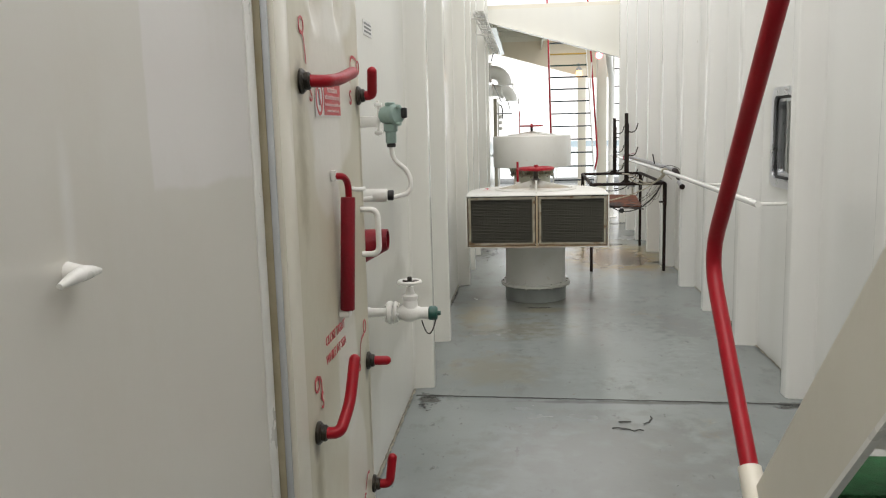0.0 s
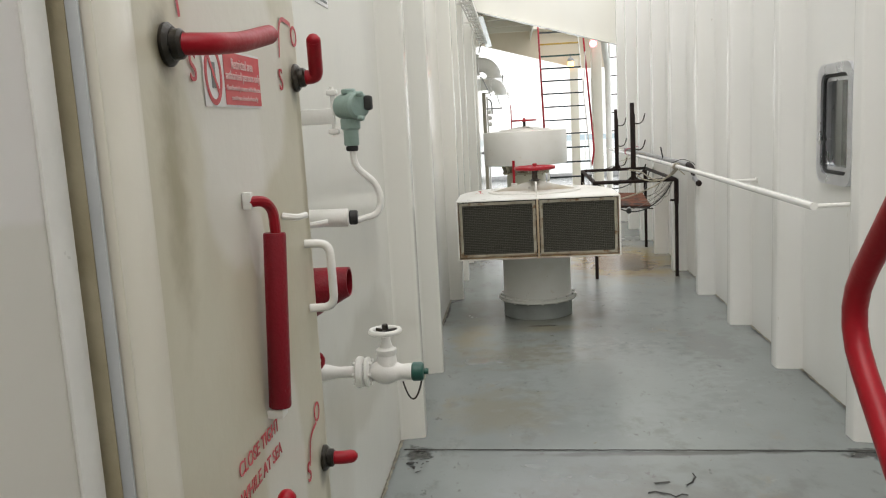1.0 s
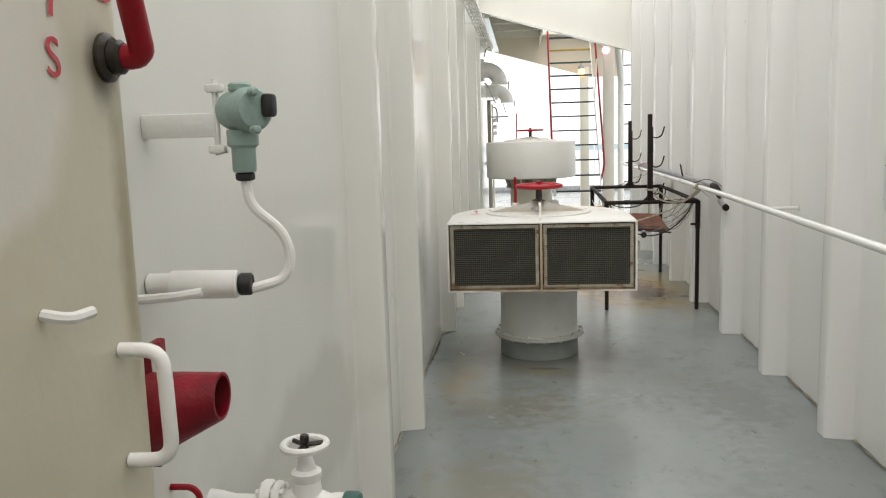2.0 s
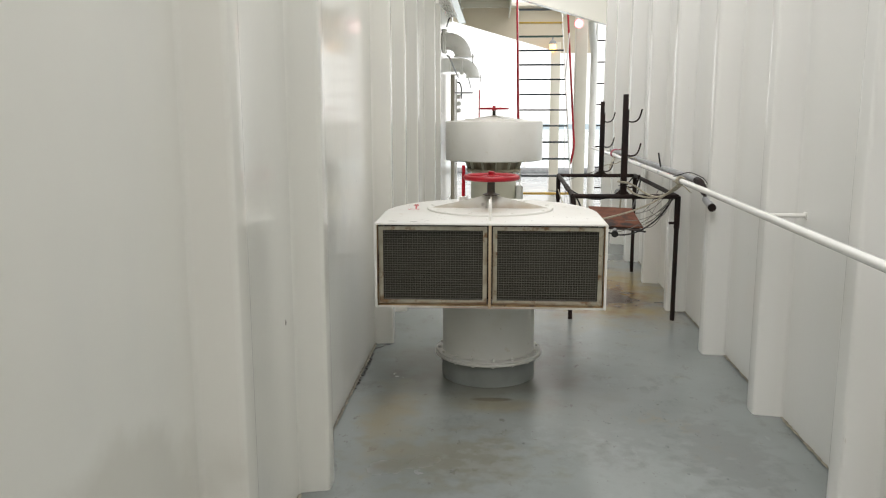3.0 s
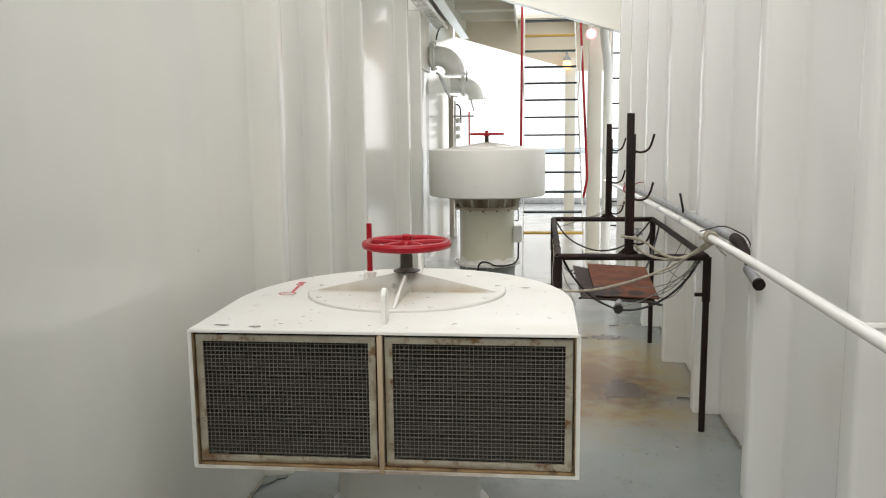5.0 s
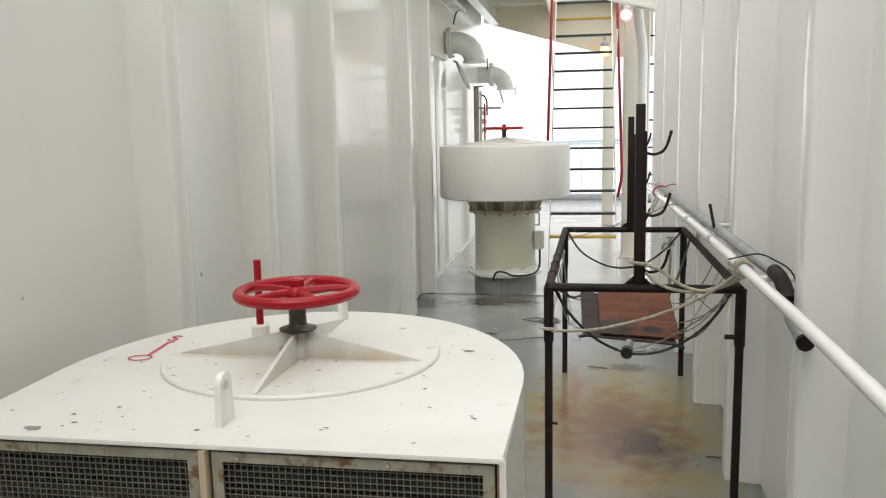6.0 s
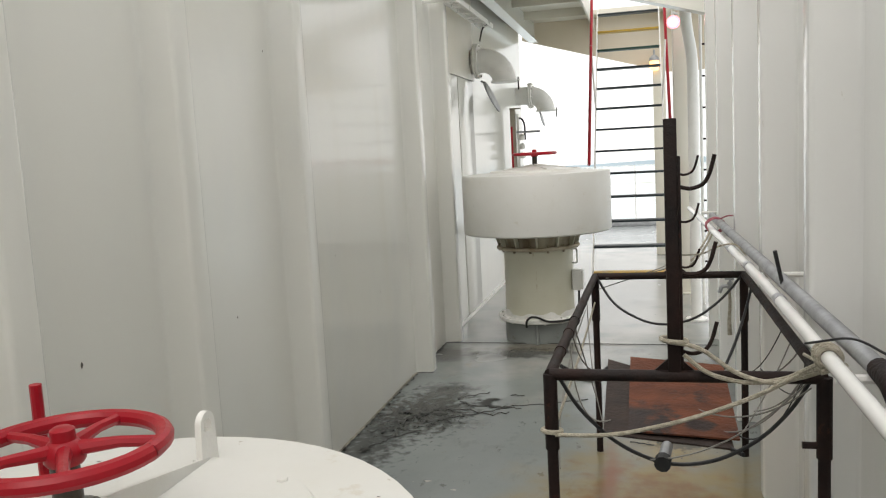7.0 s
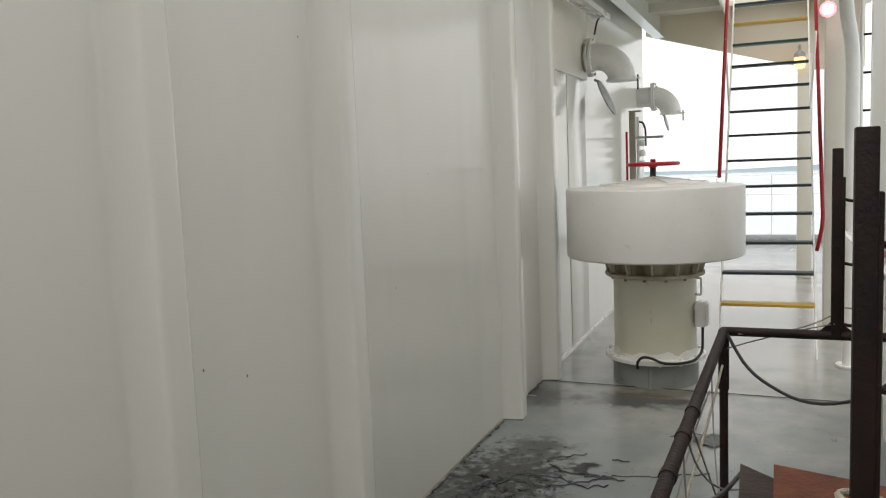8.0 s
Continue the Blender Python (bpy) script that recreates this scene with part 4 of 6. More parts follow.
cy = part("junction_tube", lathe([(0, 0), (0.022, 0), (0.024, 0.003), (0.024, 0.11), (0.021, 0.113), (0, 0.113)], (-0.085, 3.13, 1.262), (1, 0.12, -0.02), 20), FIT, tr, "white painted junction tube")
part("gland", disc((0.028, 3.144, 1.2595), (1, 0.12, -0.02), 0.019, 0.022), RUBBER, cy, "black cable gland")
part("tube_clip", tube([(-0.128, 3.09, 1.245), (-0.06, 3.09, 1.25), (-0.02, 3.10, 1.255)], 0.008, 8, 0.01), FIT, cy)
part("tube_foot", disc((-0.129, 3.14, 1.262), (1, 0, 0), 0.018, 0.045), FIT, cy)

hose = thing("red_nozzle_holder", (-0.13, 3.10, 1.03), "faded red cone on a red wall plate beside the door", "holder")
part("back_plate", box((-0.075, 2.99, 1.0), (-0.060, 3.04, 1.195), 0.003), RED_DULL, hose, "scuffed red plate")
part("plate_stand", box((-0.129, 3.01, 1.06), (-0.075, 3.03, 1.13), 0.003), FIT, hose)
bm = bmesh.new()
rings = [[bm.verts.new((x, 2.975 + r * math.cos(a), zc + r * math.sin(a))) for a in (2 * math.pi * k / 26 for k in range(26))] for x, r, zc in ((-0.062, 0.068, 1.088), (-0.01, 0.053, 1.104), (0.052, 0.036, 1.121), (0.052, 0.031, 1.121), (-0.01, 0.047, 1.104), (-0.058, 0.062, 1.088))]
for a, c in zip(rings, rings[1:]):
    for k in range(26):
        bm.faces.new((a[k], a[(k + 1) % 26], c[(k + 1) % 26], c[k]))
part("cone", bm, RED_DULL, hose)
part("swing_hook", tube([(-0.06, 2.995, 1.19), (-0.055, 2.995, 1.08), (-0.05, 3.0, 1.055), (-0.04, 3.01, 1.065)], 0.006, 8, 0.012), FIT, hose, "white painted hook")

ring = thing("red_clip", (-0.13, 3.16, 0.86), "small dark red bent clip on the bulkhead", "clip")
part("clip_bar", tube([(-0.129, 3.16, 0.89), (-0.088, 3.16, 0.89), (-0.074, 3.16, 0.87), (-0.084, 3.16, 0.848), (-0.105, 3.16, 0.842)], 0.006, 8, 0.018), RED, ring)

va = thing("hose_valve", (-0.13, 3.33, 0.72), "white painted angle valve with a dark green cap", "valve")
part("pipe_stub", lathe([(0.026, 0), (0.024, 0.02), (0.017, 0.05), (0.017, 0.12), (0.02, 0.13)], (-0.13, 3.33, 0.78), (1, 0, 0), 20), FIT, va)
fl = part("flange", disc((-0.022, 3.33, 0.78), (1, 0, 0), 0.046, 0.022, 0.005), FIT, va)
part("flange", disc((0.003, 3.33, 0.78), (1, 0, 0), 0.044, 0.016, 0.005), FIT, va)
for k in range(6):
    a = k * math.pi / 3
    part("bolt", disc((-0.03, 3.33 + 0.034 * math.cos(a), 0.78 + 0.034 * math.sin(a)), (1, 0, 0), 0.007, 0.056, 0.002, 6), FIT, fl)
part("valve_body", lathe([(0.018, 0), (0.026, 0.012), (0.036, 0.035), (0.037, 0.055), (0.028, 0.08), (0.022, 0.095), (0.024, 0.11), (0.024, 0.125), (0, 0.125)], (0.018, 3.33, 0.78), (1, 0, -0.02), 22), FIT, va)
part("bonnet", lathe([(0.03, 0.0), (0.027, 0.03), (0.03, 0.035), (0.03, 0.048), (0.02, 0.054), (0.014, 0.074), (0.014, 0.085), (0, 0.085)], (0.07, 3.33, 0.80), (0, 0, 1), 20), FIT, va)
part("spindle", disc((0.07, 3.33, 0.88), (0, 0, 1), 0.008, 0.03), GREASE, va, "greasy steel spindle")
R = 0.042
hw = tube([(0.07 + R * math.cos(a), 3.33 + R * math.sin(a), 0.902) for a in (2 * math.pi * k / 28 for k in range(29))], 0.0075, 8, 0, None, False)
wheel_v = part("handwheel", hw, FIT, va, "white painted handwheel")
for k in range(3):
    a = k * 2 * math.pi / 3 + 0.4
    part("spoke", tube([(0.07, 3.33, 0.902), (0.07 + R * math.cos(a), 3.33 + R * math.sin(a), 0.902)], 0.005, 8), GREASE, wheel_v)
part("nut", disc((0.07, 3.33, 0.905), (0, 0, 1), 0.010, 0.018, 0.003, 6), GREASE, wheel_v)
cap = part("cap", lathe([(0, 0.0), (0.024, 0.0), (0.028, 0.005), (0.028, 0.028), (0.024, 0.034), (0.009, 0.035), (0.009, 0.048), (0, 0.048)], (0.142, 3.33, 0.777), (1, 0, 0), 16), CAPGREEN, va, "dark green hose cap")
part("cap_chain", tube(sag((0.115, 3.322, 0.75), (0.170, 3.322, 0.752), 0.055, 14), 0.0028, 6), GREASE, cap, "thin chain")


# ---- mushroom vents ----
def handwheel(parent, c, r, rim, label):
    w = part("handwheel", tube([(c[0] + r * math.cos(a), c[1] + r * math.sin(a), c[2]) for a in (2 * math.pi * k / 40 for k in range(41))], rim, 10, 0, None, False), RED, parent, label)
    part("hub", lathe([(0, -0.022), (0.026, -0.022), (0.03, -0.016), (0.03, 0.0), (0.022, 0.012), (0.018, 0.014), (0.018, 0.03), (0.012, 0.034), (0, 0.034)], c, (0, 0, 1), 18), RED, w)
    for k in range(5):
        a = 2 * math.pi * k / 5 + 0.35
        d = Vector((math.cos(a), math.sin(a), 0))
        part("spoke", tube([Vector(c) + d * 0.02, Vector(c) + d * 0.08 + Vector((0, 0, 0.004)), Vector(c) + d * r], [0.012, 0.009, 0.009], 8), RED, w)
    return w


VX, VY = 0.611, 7.27
vent = thing("box_vent", (VX, VY, 0), "white painted deck ventilator with a screened box hood and red handwheel", "ventilator")
part("coaming", lathe([(0.262, 0), (0.262, 0.125), (0.25, 0.125), (0.25, 0)], (0.60, VY, 0), (0, 0, 1), 48), COAMING, vent, "grey painted coaming on the deck")
flange = part("flange", disc((0.60, VY, 0.125), (0, 0, 1), 0.300, 0.014, 0.003, 48), VENT, vent)
part("flange", disc((0.60, VY, 0.139), (0, 0, 1), 0.296, 0.014, 0.003, 48), VENT, vent)
for k in range(16):
    a = 2 * math.pi * k / 16 + 0.1
    part("bolt", disc((0.60 + 0.278 * math.cos(a), VY + 0.278 * math.sin(a), 0.115), (0, 0, 1), 0.010, 0.05, 0.002, 6), VENT, flange)
part("neck", lathe([(0.262, 0.15), (0.258, 0.16), (0.258, 0.545), (0.25, 0.545), (0.25, 0.15), (0.262, 0.15)], (0.60, VY, 0), (0, 0, 1), 48), VENT, vent)
# hood: straight sides, round back
X0, X1, YF, ZB, ZT = 0.041, 1.176, 6.685, 0.524, 0.948
half = (X1 - X0) / 2
cxh = (X0 + X1) / 2
outline = [(X1, YF), (X1, 7.11)] + [(cxh + half * math.cos(a), 7.11 + 0.65 * math.sin(a)) for a in (math.pi * k / 28 for k in range(1, 28))] + [(X0, 7.11), (X0, YF)]
bm = bmesh.new()
inn = [(cxh + (x - cxh) * (1 - 0.012 / half), y if y == YF else y - 0.006) for x, y in outline]
n = len(outline)
rows = [[bm.verts.new((x, y, z)) for x, y in o] for o, z in ((outline, ZB), (outline, ZT), (inn, ZT - 0.010), (inn, ZB + 0.010))]
for k in range(n - 1):
    bm.faces.new((rows[0][k], rows[0][k + 1], rows[1][k + 1], rows[1][k]))
    bm.faces.new((rows[3][k], rows[2][k], rows[2][k + 1], rows[3][k + 1]))
topf = bm.faces.new(rows[1])
bm.faces.new(rows[0][::-1])
bm.faces.new(rows[2][::-1])
bm.faces.new(rows[3])
for k in (0, n - 1):
    bm.faces.new((rows[0][k], rows[1][k], rows[2][k], rows[3][k]))
bm.faces.new((rows[1][0], rows[1][-1], rows[2][-1], rows[2][0]))
bm.faces.new((rows[0][0], rows[3][0], rows[3][-1], rows[0][-1]))
bmesh.ops.bevel(bm, geom=[e for e in topf.edges if e.is_valid], offset=0.007, segments=2, affect="EDGES", profile=0.5)
hood = part("hood", bm, VENT, vent)
# added near-black sheet: the hood's inner shade is put into its colour
part("hood_shade_sheet", box((X0 + 0.03, 6.83, ZB + 0.012), (X1 - 0.03, 6.84, ZT - 0.012)), DARK, hood, "near-black sheet standing in for the shade inside the hood", 0)
EDGE_RUST = material("rusty_ledge_paint", (0.28, 0.19, 0.09), 0.6, second=(0.11, 0.055, 0.022), scale=9, amount=1.0, rust=(0.055, 0.03, 0.018), rust_level=0.55, rust_scale=16)
part("bottom_ledge", box((X0 + 0.013, YF + 0.0005, ZB + 0.0102), (X1 - 0.013, YF + 0.03, ZB + 0.0165), 0.001), EDGE_RUST, hood, "rust-stained ledge under the screens")
for x in (X0 + 0.0125, X1 - 0.0165):
    part("side_ledge", box((x, YF + 0.003, ZB + 0.0166), (x + 0.004, YF + 0.03, ZT - 0.012)), EDGE_RUST, hood, "rust-stained inner edge")
part("mullion", box((cxh - 0.0075, YF - 0.004, ZB), (cxh + 0.0075, YF + 0.05, ZT - 0.012), 0.002), material("rust_run_paint", (0.50, 0.42, 0.30), 0.5, second=(0.27, 0.14, 0.05), scale=6, amount=1.0, streak=True, rust=(0.15, 0.065, 0.025), rust_level=0.53, rust_scale=9), hood, "mullion with rust runs")
for a, b2 in ((X0 + 0.021, cxh - 0.014), (cxh + 0.014, X1 - 0.021)):
    za, zb, w = ZB + 0.020, ZT - 0.018, 0.021
    b = bmesh.new()
    o = [(a, za), (b2, za), (b2, zb), (a, zb)]
    i4 = [(a + w, za + w * 0.9), (b2 - w, za + w * 0.9), (b2 - w, zb - w * 0.9), (a + w, zb - w * 0.9)]
    q = [[b.verts.new((x, y, z)) for x, z in oo] for oo, y in ((o, 6.700), (o, 6.694), (i4, 6.694), (i4, 6.700))]
    for u in range(4):
        for k in range(4):
            b.faces.new((q[u][k], q[u][(k + 1) % 4], q[(u + 1) % 4][(k + 1) % 4], q[(u + 1) % 4][k]))
    fr = part("screen_frame", b, SCREENFRAME, hood, "weathered frame with rust runs", 0)
    for k in range(4):
        for z in (za + 0.010, zb - 0.010):
            part("screw", disc((a + 0.05 + (b2 - a - 0.10) * k / 3, 6.694, z), (0, -1, 0), 0.006, 0.004, 0.001, 8), SCREENFRAME, fr)
    for z in (za + 0.12, za + 0.25):
        for x in (a + 0.014, b2 - 0.014):
            part("screw", disc((x, 6.694, z), (0, -1, 0), 0.006, 0.004, 0.001, 8), SCREENFRAME, fr)
    b = bmesh.new()
    xa, xb, zc, zd = a + w - 0.004, b2 - w + 0.004, za + w * 0.9 - 0.004, zb - w * 0.9 + 0.004
    m = 40
    for k in range(1, m):
        x = xa + (xb - xa) * k / m
        box((x - 0.0007, 6.7005, zc), (x + 0.0007, 6.7025, zd), 0, b)
    m = 30
    for k in range(1, m):
        z = zc + (zd - zc) * k / m
        box((xa, 6.7025, z - 0.0009), (xb, 6.7045, z + 0.0009), 0, b)
    tagged(part("wire_mesh", b, WIRE, hood, "grey wire mesh screen", 0), kind="stuff")
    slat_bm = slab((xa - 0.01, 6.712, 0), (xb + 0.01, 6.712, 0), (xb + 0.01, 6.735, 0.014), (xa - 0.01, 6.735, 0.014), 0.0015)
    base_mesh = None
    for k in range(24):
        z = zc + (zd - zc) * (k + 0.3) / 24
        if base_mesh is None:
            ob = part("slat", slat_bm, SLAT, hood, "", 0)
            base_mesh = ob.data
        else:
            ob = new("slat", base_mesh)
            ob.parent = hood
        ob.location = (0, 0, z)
# lid plate, stiffeners, lifting lugs
lid = part("lid_plate", disc((0.603, 7.275, ZT - 0.004), (0, 0, 1), 0.350, 0.014, 0.004, 64), VENT, vent)
for y_end in (6.935, 7.61):
    part("stiffener", wall_plate([(7.225, ZT + 0.008), (y_end, ZT + 0.008), (y_end, ZT + 0.014), (7.225, ZT + 0.084)], 0.605, 0.614), VENT, lid, "", 0)
for x_end in (0.29, 0.92):
    part("stiffener", slab((0.609, 7.226, ZT + 0.008), (x_end, 7.226, ZT + 0.008), (x_end, 7.226, ZT + 0.012), (0.609, 7.226, ZT + 0.084), 0.008), VENT, lid, "", 0)
for y, tall in ((6.795, 0.105), (7.615, 0.105)):
    o = [(y + 0.026 * math.cos(a), ZT + tall - 0.026 + 0.026 * math.sin(a)) for a in (math.pi * k / 10 for k in range(11))]
    o = [(y + 0.030, ZT)] + o + [(y - 0.030, ZT)]
    i4 = [(y + 0.013 * math.cos(a), ZT + tall - 0.030 + 0.016 * math.sin(a)) for a in (-math.pi / 6 + (math.pi * 4 / 3) * k / 12 for k in range(13))]
    part("lifting_lug", wall_ring(o, i4, 0.600, 0.613), FIT, lid)
for k in range(9):
    a = 2 * math.pi * k / 9 + 0.2
    part("lid_bolt", disc((0.603 + 0.325 * math.cos(a), 7.275 + 0.325 * math.sin(a), ZT + 0.008), (0, 0, 1), 0.011, 0.006, 0.002, 6), VENT, lid)
part("spindle", lathe([(0.046, 0.073), (0.047, 0.077), (0.028, 0.082), (0.022, 0.088), (0.021, 0.15), (0, 0.15)], (0.609, 7.225, ZT + 0.008), (0, 0, 1), 16), GREASE, vent, "greasy steel spindle")
part("spindle_boss", disc((0.609, 7.225, ZT + 0.008), (0, 0, 1), 0.022, 0.074, 0.003), VENT, lid)
handwheel(vent, (0.611, 7.225, 1.125), 0.142, 0.0140, "red painted handwheel")
pin = part("indicator_pin", tube([(0.453, 7.36, 0.98), (0.453, 7.36, 1.18)], 0.010, 10), RED, vent, "red painted indicator pin")
part("pin_socket", disc((0.453, 7.36, ZT), (0, 0, 1), 0.024, 0.058, 0.004, 16), FIT, pin)
mk = bmesh.new()
for a, c in (((0.196, 7.232), (0.186, 7.352)), ((0.186, 7.352), (0.200, 7.362))):
    d = Vector((c[0] - a[0], c[1] - a[1], 0)).normalized() * 0.005
    s = Vector((-d.y, d.x, 0))
    mk.faces.new([mk.verts.new(Vector((px, py, ZT + 0.0015)) + sg) for (px, py), sg in ((a, s), (a, -s), (c, -s), (c, s))])
o = [mk.verts.new((0.187 + 0.032 * math.cos(t), 7.205 + 0.026 * math.sin(t), ZT + 0.0015)) for t in (2 * math.pi * k / 20 for k in range(20))]
i5 = [mk.verts.new((0.187 + 0.025 * math.cos(t), 7.205 + 0.019 * math.sin(t), ZT + 0.0015)) for t in (2 * math.pi * k / 20 for k in range(20))]
for k in range(20):
    mk.faces.new((o[k], o[(k + 1) % 20], i5[(k + 1) % 20], i5[k]))
lettering("S", 0.075, (0.165, 7.372, ZT + 0.0014), RED_MARK, hood, "shut_mark", (0, 0, 0))
part("painted_mark", mk, RED_MARK, hood, "thin red painted mark", 0)
ch = bmesh.new()
rng = random.Random(9)
for k in range(75):
    x, y = rng.uniform(0.1, 1.12), rng.uniform(6.72, 7.6)
    s = rng.uniform(0.001, 0.0045)
    ch.faces.new([ch.verts.new((x + s * 1.5 * rng.uniform(0.5, 1.3) * math.cos(t), y + s * rng.uniform(0.5, 1.3) * math.sin(t), ZT + (0.0112 if math.hypot(x - 0.603, y - 7.275) < 0.335 else 0.0014))) for t in (2 * math.pi * j / 7 for j in range(7))])
for x, y, s in ((0.125, 6.735, 0.013), (0.235, 6.722, 0.010), (0.30, 6.76, 0.005), (1.02, 7.35, 0.009)):
    ch.faces.new([ch.verts.new((x + s * 1.9 * rng.uniform(0.6, 1.2) * math.cos(t), y + s * rng.uniform(0.5, 1.2) * math.sin(t), ZT + 0.0016)) for t in (2 * math.pi * j / 11 for j in range(11))])
tagged(part("paint_chip", ch, material("chipped_grey", (0.25, 0.24, 0.22), 0.6, scale=60), hood, "grey chips in the white paint", 0), kind="stuff")

# the round-headed vent farther on
QX, QY = 0.615, 12.70
v2 = thing("mushroom_vent", (QX, QY, 0), "white painted round-headed deck ventilator with a red handwheel", "ventilator")
part("coaming", lathe([(0.285, 0), (0.285, 0.165), (0.27, 0.165), (0.27, 0)], (QX, QY, 0), (0, 0, 1), 48), COAMING, v2, "grey painted coaming on the deck")
fl2 = part("flange", disc((QX, QY, 0.165), (0, 0, 1), 0.335, 0.03, 0.004, 48), FIT, v2)
for k in range(14):
    a = 2 * math.pi * k / 14
    part("bolt", disc((QX + 0.31 * math.cos(a), QY + 0.31 * math.sin(a), 0.155), (0, 0, 1), 0.011, 0.055, 0.002, 6), FIT, fl2)
NECK = material("yellowed_neck_paint", (0.66, 0.645, 0.53), 0.35, second=(0.60, 0.575, 0.44), scale=3, amount=0.8, grain=50, bump=0.08, rust=(0.26, 0.19, 0.10), rust_level=0.70, rust_scale=12)
mottle(NECK, 14, 0.64, 0.05, (0.42, 0.34, 0.20), 0.6, (1, 1, 0.25), 3.0)
neck2 = part("neck", lathe([(0.275, 0.19), (0.275, 0.745), (0.262, 0.745), (0.262, 0.19), (0.275, 0.19)], (QX, QY, 0), (0, 0, 1), 48), NECK, v2, "yellowed white neck")
b = bmesh.new()
lo = [b.verts.new((QX + 0.279 * math.cos(a), QY + 0.279 * math.sin(a), 0.193)) for a in (2 * math.pi * k / 72 for k in range(72))]
hi = [b.verts.new((QX + 0.277 * math.cos(a), QY + 0.277 * math.sin(a), 0.232 + 0.045 * noise.noise(Vector((3 * math.cos(a), 3 * math.sin(a), 5))))) for a in (2 * math.pi * k / 72 for k in range(72))]
for k in range(72):
    b.faces.new((lo[k], lo[(k + 1) % 72], hi[(k + 1) % 72], hi[k]))
part("fresh_paint", b, FIT, neck2, "brighter white touch-up paint")
fl3 = part("flange", disc((QX, QY, 0.732), (0, 0, 1), 0.330, 0.026, 0.004, 48), material("stained_flange", (0.55, 0.50, 0.40), 0.5, second=(0.3, 0.22, 0.12), scale=12, amount=0.9), v2)
THROAT = material("stained_throat_paint", (0.50, 0.455, 0.34), 0.5, second=(0.15, 0.105, 0.06), scale=9, amount=1.0, grain=60, bump=0.1, streak=True)
part("throat", lathe([(0.290, 0.757), (0.292, 0.80), (0.318, 0.86), (0.375, 0.93)], (QX, QY, 0), (0, 0, 1), 48), THROAT, v2, "rust-stained throat")
for k in range(12):
    a = 2 * math.pi * k / 12 + 0.05
    d, s = Vector((math.cos(a), math.sin(a), 0)), Vector((-math.sin(a), math.cos(a), 0))
    c = Vector((QX, QY, 0))
    part("throat_gusset", slab(c + d * 0.28 + s * 0.02 + Vector((0, 0, 0.758)), c + d * 0.318 + s * 0.02 + Vector((0, 0, 0.758)), c + d * 0.365 + s * 0.02 + Vector((0, 0, 0.90)), c + d * 0.30 + s * 0.02 + Vector((0, 0, 0.90)), 0.012), NECK, v2, "", 0)
part("head", lathe([(0.575, 0.865), (0.585, 0.875), (0.585, 1.315), (0.578, 1.325), (0.36, 1.338), (0.352, 1.352), (0.342, 1.352), (0.336, 1.342), (0.10, 1.375), (0, 1.378), (0, 1.34), (0.57, 1.29), (0.575, 0.865)], (QX, QY, 0), (0, 0, 1), 72), VENT, v2)
part("spray_skirt", lathe([(0.57, 0.87), (0.33, 0.90)], (QX, QY, 0), (0, 0, 1), 48), VENT, v2)
part("spindle", disc((QX, QY, 1.39), (0, 0, 1), 0.02, 0.09), GREASE, v2, "greasy steel spindle")
for k in range(4):
    a = math.pi / 2 * k + 0.5
    d, s = Vector((math.cos(a), math.sin(a), 0)), Vector((-math.sin(a), math.cos(a), 0)) * 0.005
    c = Vector((QX, QY, 0))
    part("lid_rib", slab(c + d * 0.02 - s + Vector((0, 0, 1.365)), c + d * 0.26 - s + Vector((0, 0, 1.345)), c + d * 0.26 - s + Vector((0, 0, 1.362)), c + d * 0.02 - s + Vector((0, 0, 1.395)), 0.010), VENT, v2, "", 0)
handwheel(v2, (QX, QY, 1.475), 0.165, 0.012, "red painted handwheel")
part("indicator_pin", tube([(QX - 0.18, QY + 0.05, 1.35), (QX - 0.18, QY + 0.05, 1.70)], 0.008, 8), RED, v2, "red painted indicator pin")
sw = part("switch_box", box((0.885, 12.60, 0.39), (0.955, 12.70, 0.555), 0.008), FIT, v2, "white painted switch box")
part("switch_cover", box((0.955, 12.595, 0.40), (0.972, 12.705, 0.545), 0.004), FIT, sw)
part("box_arm", box((0.86, 12.63, 0.50), (0.91, 12.66, 0.53)), FIT, sw)
part("switch_cable", tube(rounded([(0.935, 12.62, 0.41), (0.935, 12.60, 0.23), (0.90, 12.49, 0.19), (0.80, 12.405, 0.182), (0.70, 12.368, 0.19), (0.64, 12.355, 0.225), (0.58, 12.35, 0.232), (0.545, 12.36, 0.195), (0.54, 12.40, 0.14)], 0.05), 0.009, 8), CABLE, v2, "black cable")
for k in range(14):
    a = 2 * math.pi * k / 14 + 0.15
    part("bolt", disc((QX + 0.305 * math.cos(a), QY + 0.305 * math.sin(a), 0.715), (0, 0, 1), 0.011, 0.06, 0.002, 6), THROAT, fl3)
part("pull_handle", tube([(0.895, 12.55, 0.62), (0.935, 12.53, 0.62), (0.935, 12.53, 0.73), (0.895, 12.55, 0.73)], 0.007, 8, 0.015), FIT, v2)
part("drain_pipe", tube([(0.62, 12.405, 0.0), (0.62, 12.405, 0.16)], 0.016, 10), COAMING, v2)


# ---- window ----
win = tagged(new("window_1"), "small closed aluminium-framed window with a dark pane", "window", kind="structure")
win.location = (2.046, 5.213, 1.385)
part("window_frame", wall_ring(rounded_rect(4.995, 5.432, 1.09, 1.68, 0.075), rounded_rect(5.045, 5.382, 1.14, 1.63, 0.045), 2.022, 2.075), ALU, win, "bright aluminium frame")
